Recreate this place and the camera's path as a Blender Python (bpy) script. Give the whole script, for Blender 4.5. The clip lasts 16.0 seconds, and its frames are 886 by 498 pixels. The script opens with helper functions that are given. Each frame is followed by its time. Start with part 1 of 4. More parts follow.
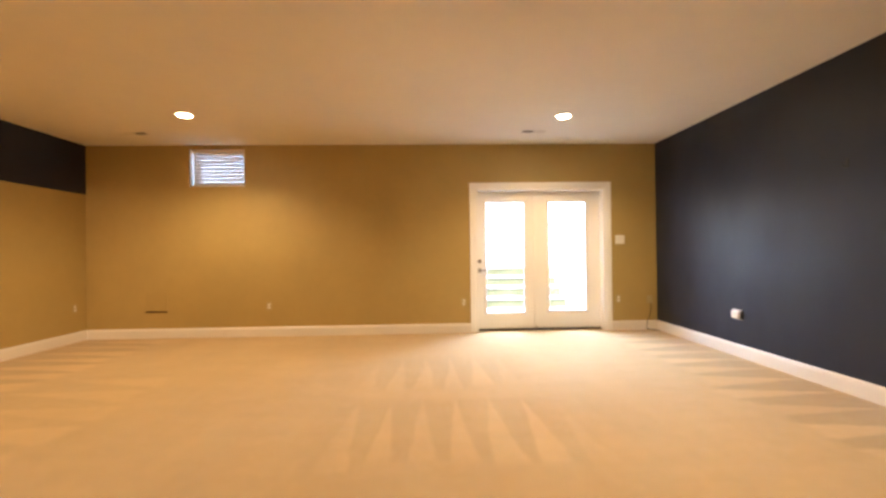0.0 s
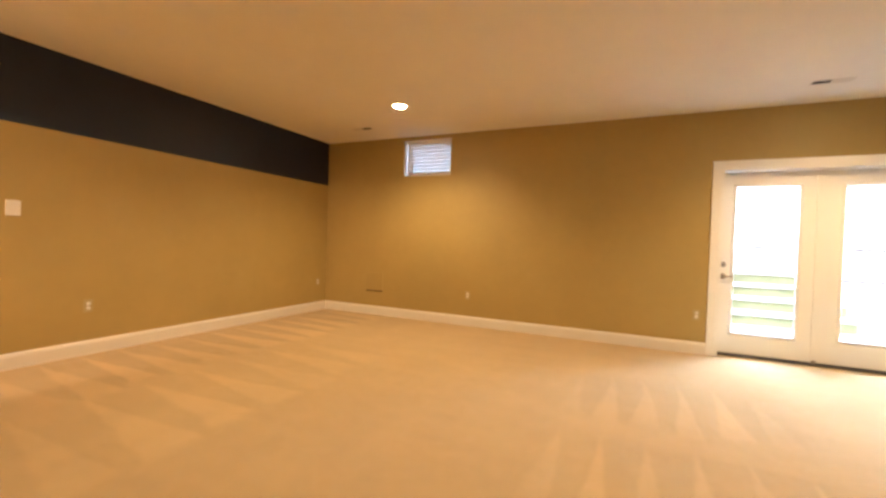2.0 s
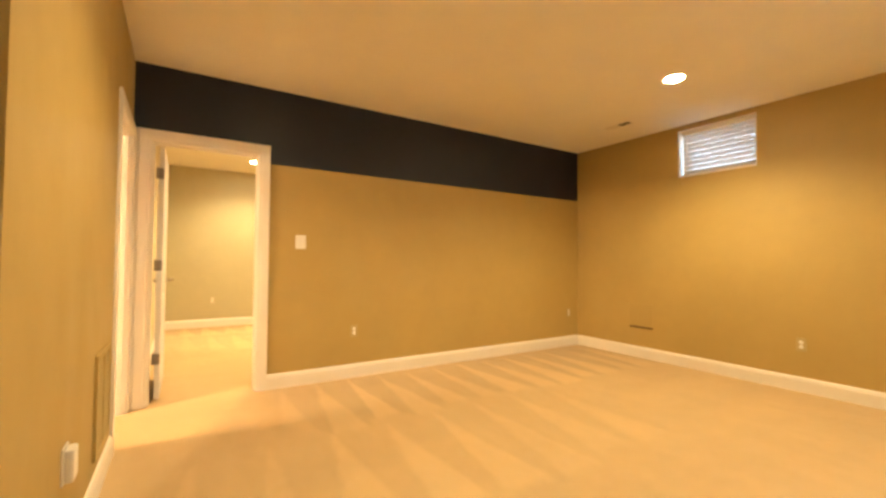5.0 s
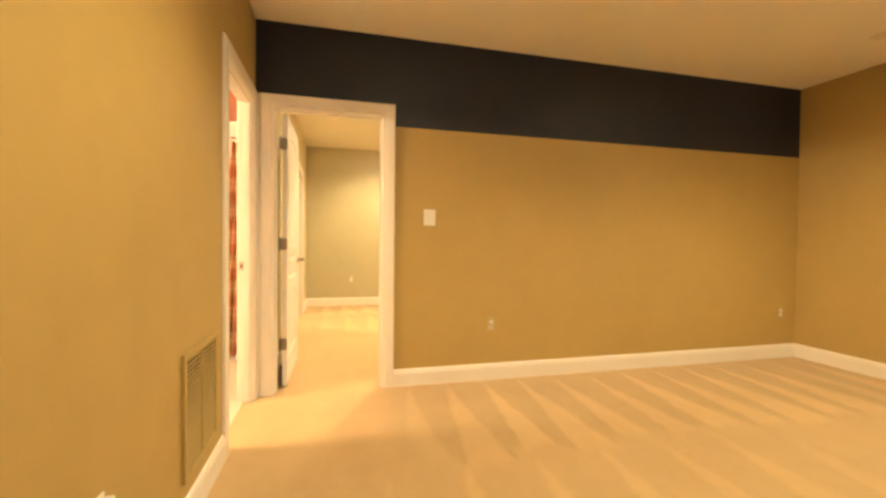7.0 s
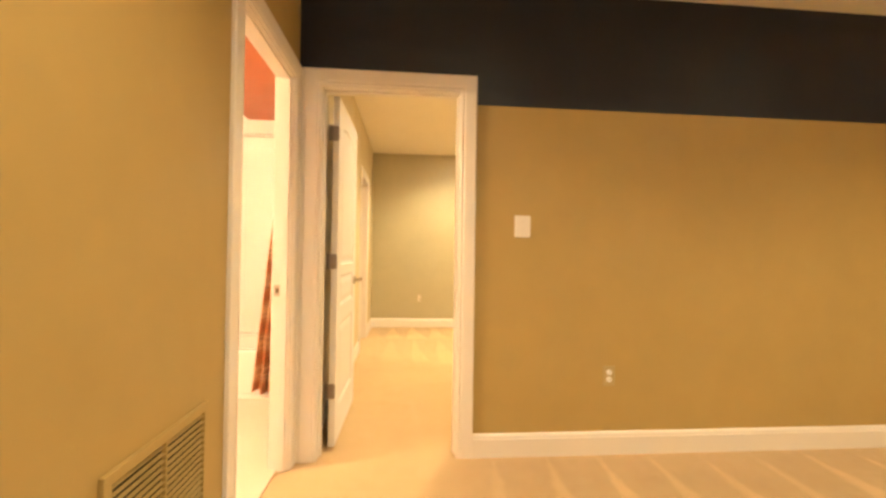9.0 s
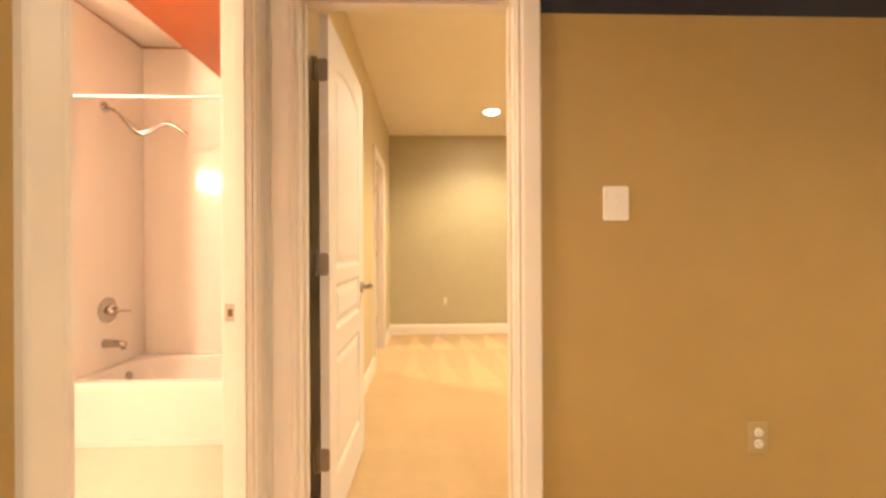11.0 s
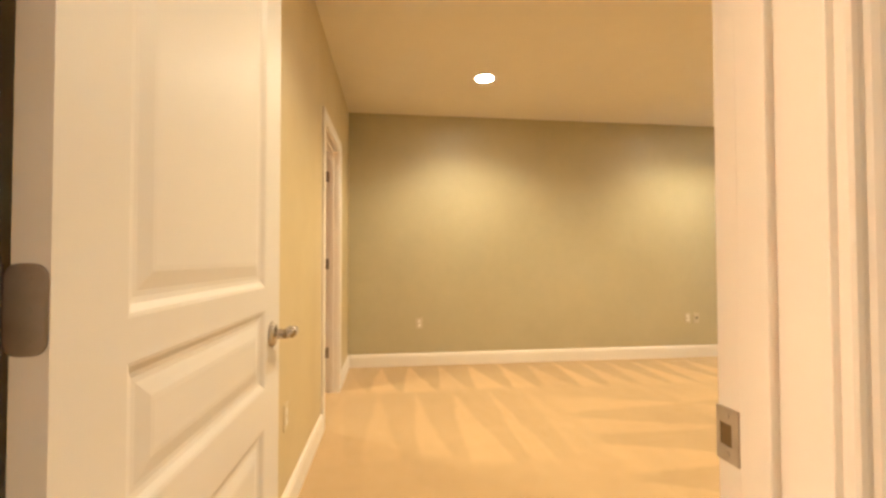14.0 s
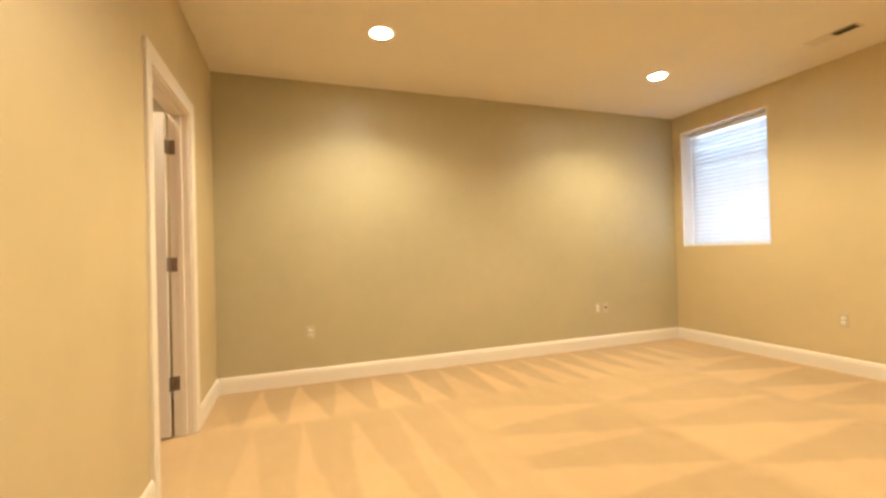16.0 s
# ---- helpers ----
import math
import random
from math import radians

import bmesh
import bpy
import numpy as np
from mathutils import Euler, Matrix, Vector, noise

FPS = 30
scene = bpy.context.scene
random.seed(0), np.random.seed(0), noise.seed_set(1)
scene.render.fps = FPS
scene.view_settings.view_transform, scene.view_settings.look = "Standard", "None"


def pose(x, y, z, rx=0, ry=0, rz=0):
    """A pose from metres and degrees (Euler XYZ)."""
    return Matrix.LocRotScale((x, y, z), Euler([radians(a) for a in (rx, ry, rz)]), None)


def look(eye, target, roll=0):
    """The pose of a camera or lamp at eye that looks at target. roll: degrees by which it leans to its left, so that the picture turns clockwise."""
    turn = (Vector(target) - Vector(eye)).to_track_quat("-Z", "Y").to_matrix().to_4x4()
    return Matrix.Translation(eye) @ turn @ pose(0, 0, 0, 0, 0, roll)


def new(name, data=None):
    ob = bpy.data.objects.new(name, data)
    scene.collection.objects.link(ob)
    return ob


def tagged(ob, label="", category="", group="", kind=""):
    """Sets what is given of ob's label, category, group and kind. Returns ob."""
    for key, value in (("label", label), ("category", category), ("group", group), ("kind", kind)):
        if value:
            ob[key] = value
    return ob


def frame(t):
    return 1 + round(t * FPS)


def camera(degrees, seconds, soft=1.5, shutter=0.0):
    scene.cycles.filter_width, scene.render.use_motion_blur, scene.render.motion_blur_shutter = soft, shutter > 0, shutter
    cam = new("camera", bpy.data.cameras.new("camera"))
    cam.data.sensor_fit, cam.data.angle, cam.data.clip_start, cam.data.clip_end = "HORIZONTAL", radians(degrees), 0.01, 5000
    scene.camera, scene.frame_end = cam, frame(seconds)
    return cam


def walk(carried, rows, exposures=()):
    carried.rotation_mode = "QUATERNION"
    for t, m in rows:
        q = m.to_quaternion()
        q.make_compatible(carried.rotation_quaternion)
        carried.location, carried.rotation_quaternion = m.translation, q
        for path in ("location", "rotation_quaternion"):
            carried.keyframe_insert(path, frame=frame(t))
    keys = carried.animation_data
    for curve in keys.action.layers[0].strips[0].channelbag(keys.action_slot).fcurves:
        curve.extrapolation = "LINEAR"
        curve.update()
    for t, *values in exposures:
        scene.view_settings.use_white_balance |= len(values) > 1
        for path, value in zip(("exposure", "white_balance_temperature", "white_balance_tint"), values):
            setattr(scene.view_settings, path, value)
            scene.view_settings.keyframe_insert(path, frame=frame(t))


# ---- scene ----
cam = camera(93.3, 16.0, soft=2.8)
PATH = [
    (0, (0.053, 0.231, 1.130), (0.117, 2.229, 1.145), -0.7),
    (0.5, (0.054, 0.376, 1.135), (-0.101, 2.369, 1.136), -0.2),
    (1, (-0.020, 0.524, 1.149), (-0.394, 2.487, 1.125), 0.3),
    (1.5, (-0.059, 0.627, 1.165), (-0.668, 2.531, 1.129), 1.0),
    (2, (-0.108, 0.753, 1.139), (-0.944, 2.568, 1.103), 1.9),
    (2.5, (-0.252, 0.857, 1.133), (-1.276, 2.574, 1.089), 2.4),
    (3, (-0.313, 0.979, 1.146), (-1.522, 2.572, 1.119), 2.2),
    (3.5, (-0.372, 1.138, 1.140), (-1.739, 2.599, 1.133), 1.2),
    (4, (-0.476, 1.268, 1.141), (-1.963, 2.605, 1.161), 0.3),
    (4.5, (-0.583, 1.345, 1.137), (-2.177, 2.552, 1.187), 0.3),
    (7, (-1.461, 1.653, 1.118), (-3.399, 2.145, 1.077), 0.6),
    (7.5, (-1.690, 1.656, 1.138), (-3.649, 2.055, 1.093), 1.1),
    (8, (-1.864, 1.673, 1.138), (-3.838, 1.996, 1.133), 1.4),
    (8.5, (-2.073, 1.698, 1.135), (-4.059, 1.932, 1.154), 1.3),
    (11, (-3.149, 1.677, 1.134), (-5.148, 1.744, 1.134), -0.3),
    (11.5, (-3.325, 1.649, 1.128), (-5.325, 1.704, 1.121), -0.3),
    (12, (-3.556, 1.610, 1.132), (-5.555, 1.659, 1.112), 0.1),
    (12.5, (-3.743, 1.587, 1.136), (-5.742, 1.659, 1.129), 0.5),
    (13, (-3.937, 1.589, 1.130), (-5.935, 1.688, 1.138), 0.5),
    (13.5, (-4.138, 1.607, 1.138), (-6.132, 1.762, 1.161), 0.5),
    (14, (-4.316, 1.620, 1.126), (-6.301, 1.855, 1.170), -0.1),
    (14.5, (-4.486, 1.626, 1.124), (-6.459, 1.947, 1.172), -0.3),
    (15, (-4.622, 1.646, 1.110), (-6.573, 2.082, 1.166), -0.94),
    (15.5, (-4.772, 1.690, 1.100), (-6.692, 2.247, 1.141), -1.58),
    (16, (-4.892, 1.786, 1.104), (-6.778, 2.450, 1.123), -1.6),
]
EXPOSURES = [(0.0, 4.50, 6450, 23), (1.5, 4.47, 6450, 23), (3.0, 4.73, 6800, 17), (3.6, 4.85, 6800, 15), (4.7, 4.95, 6800, 12), (7.0, 4.92, 6400, 9), (8.7, 4.85, 6200, 12),
             (11.0, 4.74, 5750, 20), (12.5, 4.47, 5750, 19), (14.0, 4.38, 5500, 15), (16.0, 4.46, 5450, 13)]
walk(cam, [(t, look(eye, target, roll)) for t, eye, target, roll in PATH], EXPOSURES)

# ---- light ----
LAMP_COLOUR = (1.0, 0.74, 0.378)
LAMP_WATTS = 7.1
SKY = 0.10
BATH_WATTS = 3.9
BATH_COLOUR = (1.0, 0.70, 0.35)
WINDOW_WATTS = 0.76
DAY_WATTS = 21.5

world = bpy.data.worlds.new("sky")
scene.world = world
world.use_nodes = True
wt = world.node_tree
sky = wt.nodes.new("ShaderNodeTexSky")
sky.sky_type, sky.sun_disc = "NISHITA", False
sky.sun_elevation, sky.sun_rotation = radians(48), radians(200)
wt.links.new(sky.outputs[0], wt.nodes["Background"].inputs[0])
wt.nodes["Background"].inputs[1].default_value = SKY

sun = new("sun", bpy.data.lights.new("sun", "SUN"))
sun.data.energy, sun.data.angle, sun.data.color = 0.5, radians(12), (1.0, 0.97, 0.93)
sun.matrix_world = look((0, 0, 30), (6, 17, 0))

# the sky's light over the sunken entrance, falling through the patio door
day = new("sky_light", bpy.data.lights.new("sky light", "AREA"))
day.data.shape, day.data.size, day.data.size_y = "RECTANGLE", 2.4, 0.9
day.data.energy, day.data.color = DAY_WATTS, (0.44, 0.71, 1.0)
day.matrix_world = look((1.62, 7.85, 2.68), (1.62, 4.6, 0.4))

# the sky's light in the opening of the second room's window, behind its blind
glowing = new("window_light", bpy.data.lights.new("window light", "AREA"))
glowing.data.shape, glowing.data.size, glowing.data.size_y = "RECTANGLE", 0.88, 1.26
glowing.data.energy, glowing.data.color = WINDOW_WATTS, (0.74, 0.87, 1.0)
glowing.matrix_world = look((-8.145, 6.134 + 0.292, 1.775), (-8.145, 5.0, 1.775))


# ---- materials ----
def hexrgb(r, g, b):
    return (r, g, b, 1.0)


class Nodes:
    """A short hand for node trees."""

    def __init__(self, name):
        self.mat = bpy.data.materials.new(name)
        self.mat.use_nodes = True
        self.tree = self.mat.node_tree
        self.bsdf = self.tree.nodes["Principled BSDF"]
        self.place = self.tree.nodes.new("ShaderNodeTexCoord").outputs["Object"]

    def add(self, kind, **values):
        node = self.tree.nodes.new(kind)
        for key, value in values.items():
            if key == "operation":
                node.operation = value
            elif key == "data_type":
                node.data_type = value
            elif key == "blend_type":
                node.blend_type = value
            else:
                self.feed(node.inputs[key], value)
        return node

    def feed(self, socket, value):
        if isinstance(value, bpy.types.NodeSocket):
            self.tree.links.new(value, socket)
        else:
            socket.default_value = value

    def sum(self, op, a, b=0.0, clamp=False):
        node = self.tree.nodes.new("ShaderNodeMath")
        node.operation, node.use_clamp = op, clamp
        self.feed(node.inputs[0], a)
        self.feed(node.inputs[1], b)
        return node.outputs[0]

    def noise(self, scale, detail=3.0, stretch=(1, 1, 1), rough=0.55):
        mapping = self.tree.nodes.new("ShaderNodeMapping")
        self.feed(mapping.inputs["Vector"], self.place)
        mapping.inputs["Scale"].default_value = stretch
        node = self.tree.nodes.new("ShaderNodeTexNoise")
        self.feed(node.inputs["Vector"], mapping.outputs[0])
        node.inputs["Scale"].default_value = scale
        node.inputs["Detail"].default_value = detail
        node.inputs["Roughness"].default_value = rough
        return node.outputs[0]

    def mix(self, fac, a, b):
        node = self.tree.nodes.new("ShaderNodeMix")
        node.data_type = "RGBA"
        self.feed(node.inputs[0], fac)
        self.feed(node.inputs[6], a)
        self.feed(node.inputs[7], b)
        return node.outputs[2]

    def ramp(self, value, lo, hi):
        node = self.tree.nodes.new("ShaderNodeMapRange")
        self.feed(node.inputs[0], value)
        node.inputs[1].default_value, node.inputs[2].default_value = lo, hi
        return node.outputs[0]

    def bump(self, height, strength, distance):
        node = self.tree.nodes.new("ShaderNodeBump")
        self.feed(node.inputs["Height"], height)
        node.inputs["Strength"].default_value, node.inputs["Distance"].default_value = strength, distance
        self.tree.links.new(node.outputs[0], self.bsdf.inputs["Normal"])

    def set(self, colour=None, rough=None, metal=None, **more):
        if colour is not None:
            self.feed(self.bsdf.inputs["Base Color"], colour)
        if rough is not None:
            self.feed(self.bsdf.inputs["Roughness"], rough)
        if metal is not None:
            self.feed(self.bsdf.inputs["Metallic"], metal)
        for key, value in more.items():
            self.feed(self.bsdf.inputs[key.replace("_", " ")], value)
        return self.mat


def shade(c, k):
    return (c[0] * k, c[1] * k, c[2] * k, 1.0)


def paint(name, colour, rough=0.5, vary=0.06, grain=260.0, relief=0.12, specular=0.4):
    """Rolled wall paint: faint blotches, scuffs and the stipple of the roller."""
    n = Nodes(name)
    wide = n.ramp(n.noise(1.3, 4.0), 0.3, 0.7)
    fine = n.ramp(n.noise(9.0, 5.0), 0.25, 0.75)
    tone = n.sum("ADD", n.sum("MULTIPLY", wide, 0.65), n.sum("MULTIPLY", fine, 0.35))
    stipple = n.noise(grain, 2.0)
    n.bump(stipple, relief, 0.002)
    scuff = n.ramp(n.noise(3.1, 6.0, (1, 1, 0.5)), 0.35, 0.75)
    return n.set(n.mix(tone, shade(colour, 1 - vary), shade(colour, 1 + vary)),
                 n.sum("ADD", n.sum("MULTIPLY", scuff, 0.14), rough - 0.07), Specular_IOR_Level=specular)


def gloss_paint(name, colour, rough=0.32):
    """Semi-gloss trim paint with brush marks along it."""
    n = Nodes(name)
    tone = n.ramp(n.noise(2.5, 2.0), 0.2, 0.8)
    n.bump(n.noise(60.0, 2.0, (1, 1, 0.12)), 0.03, 0.001)
    return n.set(n.mix(tone, shade(colour, 0.975), shade(colour, 1.015)), n.sum("ADD", n.sum("MULTIPLY", tone, 0.06), rough - 0.03))


def metal(name, colour, rough):
    n = Nodes(name)
    tone = n.ramp(n.noise(40.0, 4.0), 0.3, 0.7)
    return n.set(n.mix(tone, shade(colour, 0.85), shade(colour, 1.05)), n.sum("ADD", n.sum("MULTIPLY", tone, 0.15), rough - 0.05), 1.0)


def glow(name, colour, strength):
    n = Nodes(name)
    return n.set(hexrgb(0.9, 0.85, 0.75), 0.4, Emission_Color=hexrgb(*colour), Emission_Strength=strength)


def carpet(name, colour, zones):
    """Cut-pile carpet. zones: strokes of the vacuum cleaner as (axis along, start of the wall, sign away from it, spacing, length, side limits)."""
    n = Nodes(name)
    split = n.add("ShaderNodeSeparateXYZ", Vector=n.place)
    x, y = split.outputs[0], split.outputs[1]
    sway = n.sum("MULTIPLY", n.sum("SUBTRACT", n.noise(0.5, 2.0), 0.5), 0.16)
    fray = n.sum("ADD", n.sum("MULTIPLY", n.sum("SUBTRACT", n.noise(7.0, 4.0), 0.5), 0.34), n.sum("MULTIPLY", n.sum("SUBTRACT", n.noise(34.0, 3.0), 0.5), 0.30))
    total = 0.55
    for index, (axis, start, sign, spacing, length, lo, hi, shear, fill, low) in enumerate(zones):
        s, d = (y, x) if axis == "y" else (x, y)
        d = n.sum("MULTIPLY", n.sum("SUBTRACT", d, start), sign)
        s_lim = n.sum("ADD", s, n.sum("MULTIPLY", fray, 0.4))
        s = n.sum("DIVIDE", n.sum("ADD", n.sum("ADD", s, sway), n.sum("MULTIPLY", d, shear)), spacing)
        u = n.sum("MULTIPLY", n.sum("PINGPONG", s, 0.5), 2.0)
        # chance per stroke: its width, its length and how far the pile leans
        cell = n.sum("ADD", n.sum("FLOOR", n.sum("ADD", s, 0.5)), 17.3 * index)
        chance = n.tree.nodes.new("ShaderNodeTexWhiteNoise")
        chance.noise_dimensions = "1D"
        n.feed(chance.inputs["W"], cell)
        chances = n.add("ShaderNodeSeparateColor", Color=chance.outputs["Color"]).outputs
        width = n.sum("ADD", n.sum("MULTIPLY", chances[0], 0.5), 0.75)
        lean = n.sum("ADD", n.sum("MULTIPLY", chances[1], 0.45), 0.70)
        reach = n.sum("ADD", length - 0.10, n.sum("MULTIPLY", chances[2], 0.14))
        edge = n.sum("ADD", n.sum("SUBTRACT", n.sum("MULTIPLY", n.sum("MULTIPLY", d, fill / length), width), u), fray)
        wedge = n.sum("ADD", n.sum("MULTIPLY", n.sum("MULTIPLY", n.ramp(edge, -0.09, 0.09), lean), 1.0 - low), low)
        ends = n.sum("ADD", d, n.sum("MULTIPLY", fray, 0.35))
        far = n.ramp(n.sum("SUBTRACT", reach, ends), -0.04, 0.05)
        inside = n.sum("MULTIPLY", n.ramp(ends, -0.01, 0.03), far)
        inside = n.sum("MULTIPLY", inside, n.sum("MULTIPLY", n.ramp(s_lim, lo - 0.2, lo + 0.2), n.ramp(s_lim, hi + 0.2, hi - 0.2)))
        total = n.sum("ADD", n.sum("MULTIPLY", total, n.sum("SUBTRACT", 1.0, inside)), n.sum("MULTIPLY", wedge, inside))
    strokes = n.ramp(n.noise(1.7, 4.0, (1.8, 0.45, 1)), 0.35, 0.65)
    cross = n.ramp(n.noise(2.3, 4.0, (0.45, 1.9, 1)), 0.4, 0.62)
    scuffs = n.ramp(n.noise(11.0, 5.0), 0.36, 0.66)
    pile = n.noise(420.0, 4.0)
    tuft = n.noise(90.0, 3.0)
    tone = n.sum("ADD", n.sum("MULTIPLY", n.sum("SUBTRACT", total, 0.1), 0.62), n.sum("ADD", n.sum("MULTIPLY", strokes, 0.15), n.sum("MULTIPLY", cross, 0.11)))
    tone = n.sum("ADD", tone, n.sum("MULTIPLY", n.sum("SUBTRACT", scuffs, 0.5), 0.12))
    tone = n.sum("ADD", tone, n.sum("ADD", n.sum("MULTIPLY", pile, 0.22), n.sum("MULTIPLY", tuft, 0.14)), clamp=True)
    n.bump(n.sum("ADD", pile, n.sum("MULTIPLY", tuft, 0.8)), 0.6, 0.006)
    return n.set(n.mix(tone, shade(colour, 0.75), shade(colour, 1.16)), 0.95, Specular_IOR_Level=0.1, Sheen_Weight=0.25, Sheen_Roughness=0.5)


TAN = paint("tan wall paint", (0.418, 0.301, 0.106), 0.56)
CREAM = paint("pale gold wall paint", (0.555, 0.463, 0.268), 0.45)
SAGE = paint("sage green wall paint", (0.44, 0.395, 0.255), 0.45)
NAVY = paint("navy wall paint", (0.012, 0.016, 0.031), 0.48, 0.12, specular=0.4)
ORANGE = paint("orange wall paint", (0.47, 0.125, 0.03), 0.45)
CEILING = paint("flat ceiling paint", (0.80, 0.75, 0.66), 0.85, 0.03, 120.0, 0.2, 0.15)
PLASTER = paint("white plaster", (0.72, 0.70, 0.66), 0.6, 0.04)
TRIM = gloss_paint("white trim paint", (0.75, 0.70, 0.63), 0.4)
# lighter copy of the trim white; the patio door's daylight bloom is in it
PATIO = gloss_paint("white door paint lifted for daylight bloom", (0.84, 0.82, 0.79), 0.36)
DOOR = gloss_paint("white door paint", (0.69, 0.66, 0.625), 0.42)
PLATE = gloss_paint("white plastic", (0.78, 0.75, 0.70), 0.35)
IVORY = gloss_paint("ivory plastic", (0.50, 0.445, 0.32), 0.35)
CREAMPLATE = gloss_paint("pale gold painted plastic", (0.58, 0.50, 0.33), 0.4)
TANPLATE = gloss_paint("tan painted metal", (0.42, 0.335, 0.16), 0.42)
ENAMEL = gloss_paint("white enamel", (0.82, 0.78, 0.72), 0.12)
ACRYLIC = gloss_paint("white acrylic surround", (0.80, 0.75, 0.68), 0.09)
NICKEL = metal("satin nickel", (0.52, 0.475, 0.42), 0.26)
CHROME = metal("chrome", (0.50, 0.47, 0.43), 0.12)
RODMETAL = metal("brushed white metal", (0.72, 0.69, 0.64), 0.36)
BRONZE = metal("dull hinge steel", (0.32, 0.28, 0.25), 0.48)
BLACK = gloss_paint("black plastic", (0.012, 0.011, 0.010), 0.4)
# near-black sheet colour in place of the shade inside ducts
DUCT_SHADE = paint("dark backing for duct shade", (0.03, 0.025, 0.02), 0.8)
VENTGREY = gloss_paint("taupe enamelled metal", (0.68, 0.62, 0.52), 0.4)
CARPET = carpet("beige carpet", (0.535, 0.376, 0.185), [
    ("y", -4.60, 1, 0.31, 1.17, 2.1, 6.0, 0.05, 0.72, 0.1),
    ("y", -3.42, 1, 0.38, 1.15, 1.3, 4.3, 0.10, 0.8, 0.5),
    ("y", 3.24, -1, 0.34, 0.85, 0.6, 5.7, 0.0, 0.75, 0.0),
    ("x", 4.72, -1, 0.245, 1.02, -0.5, 0.8, 0.0, 0.65, 0.35),
    ("x", 3.45, -1, 0.245, 1.0, -0.5, 0.9, 0.0, 0.65, 0.35),
    ("y", -8.72, 1, 0.30, 0.86, 1.3, 5.6, -0.05, 0.8, 0.05),
    ("y", -7.86, 1, 0.30, 1.25, 1.3, 2.75, -0.06, 0.7, 0.35),
    ("x", 3.87, -1, 0.46, 1.0, -7.6, -5.2, 0.12, 0.85, 0.25),
    ("x", 5.10, -1, 0.50, 1.23, -7.5, -5.2, 0.12, 0.85, 0.25),
    ("x", 6.05, -1, 0.46, 0.95, -8.0, -5.2, 0.1, 0.85, 0.1),
])
VINYL = paint("cream vinyl floor", (0.70, 0.62, 0.50), 0.35, 0.06)
LAMPGLASS = glow("frosted lamp", (1.0, 0.80, 0.48), 9.0)
BATHGLASS = glow("frosted bathroom shade", (1.0, 0.78, 0.5), 6.0)
CONCRETE = paint("pale concrete", (0.48, 0.47, 0.43), 0.9, 0.14, 60.0, 0.5)
BLOCK = paint("white painted block", (0.72, 0.72, 0.70), 0.8, 0.08, 60.0, 0.4)
MOSS = paint("mossy stone", (0.16, 0.17, 0.09), 0.95, 0.35, 50.0, 0.6)
GRASS = paint("lawn", (0.06, 0.08, 0.03), 0.95, 0.4, 40.0, 0.8)
# brown that carries the shade under the flap and in latch holes
GAP_SHADE = paint("dark brown shade colour", (0.14, 0.09, 0.034), 0.6)
BRUSHED = metal("brushed strike metal", (0.55, 0.49, 0.40), 0.55)
RUBBER = paint("grey threshold", (0.06, 0.055, 0.05), 0.6)


def blind_vinyl(name, through_light):
    n = Nodes(name)
    thin = n.tree.nodes.new("ShaderNodeBsdfTranslucent")
    thin.inputs[0].default_value = (0.8, 0.8, 0.8, 1)
    mixer = n.tree.nodes.new("ShaderNodeMixShader")
    mixer.inputs[0].default_value = through_light
    out = n.tree.nodes["Material Output"]
    n.tree.links.new(n.bsdf.outputs[0], mixer.inputs[1])
    n.tree.links.new(thin.outputs[0], mixer.inputs[2])
    n.tree.links.new(mixer.outputs[0], out.inputs[0])
    tone = n.ramp(n.noise(6.0, 3.0), 0.3, 0.7)
    return n.set(n.mix(tone, hexrgb(0.68, 0.665, 0.64), hexrgb(0.75, 0.735, 0.71)), 0.4)


def clear_glass():
    n = Nodes("window glass")
    return n.set(hexrgb(0.97, 0.99, 0.98), 0.0, Transmission_Weight=1.0, IOR=1.45)


def plaid():
    n = Nodes("orange and brown striped cloth")
    split = n.add("ShaderNodeSeparateXYZ", Vector=n.place)
    z = n.sum("ADD", split.outputs[2], n.sum("MULTIPLY", n.noise(8.0, 2.0), 0.03))
    band = n.ramp(n.sum("PINGPONG", n.sum("DIVIDE", z, 0.23), 0.5), 0.16, 0.34)
    thin = n.ramp(n.noise(9.0, 4.0, (0.4, 0.4, 6.0)), 0.48, 0.66)
    warp = n.ramp(n.noise(14.0, 3.0, (3.0, 3.0, 0.5)), 0.5, 0.7)
    a = n.mix(band, hexrgb(0.86, 0.60, 0.33), hexrgb(0.66, 0.30, 0.12))
    a = n.mix(n.sum("MULTIPLY", warp, 0.35), a, hexrgb(0.80, 0.42, 0.17))
    n.bump(n.noise(500.0, 2.0), 0.4, 0.002)
    return n.set(n.mix(n.sum("MULTIPLY", thin, 0.6), a, hexrgb(0.40, 0.15, 0.06)), 0.85, Sheen_Weight=0.2)


SLAT = blind_vinyl("white vinyl slat", 0.42)
SLATSOLID = blind_vinyl("thick white slat", 0.015)
GLASS = clear_glass()
PLAID = plaid()


# ---- builders ----
def box(bm, x0, x1, y0, y1, z0, z1, bevel=0.0):
    m = Matrix.LocRotScale(((x0 + x1) / 2, (y0 + y1) / 2, (z0 + z1) / 2), None, (abs(x1 - x0), abs(y1 - y0), abs(z1 - z0)))
    made = bmesh.ops.create_cube(bm, size=1.0, matrix=m)["verts"]
    if bevel:
        edges = list({e for v in made for e in v.link_edges})
        bmesh.ops.bevel(bm, geom=edges, offset=bevel, segments=2, affect="EDGES", profile=0.6)
    return bm


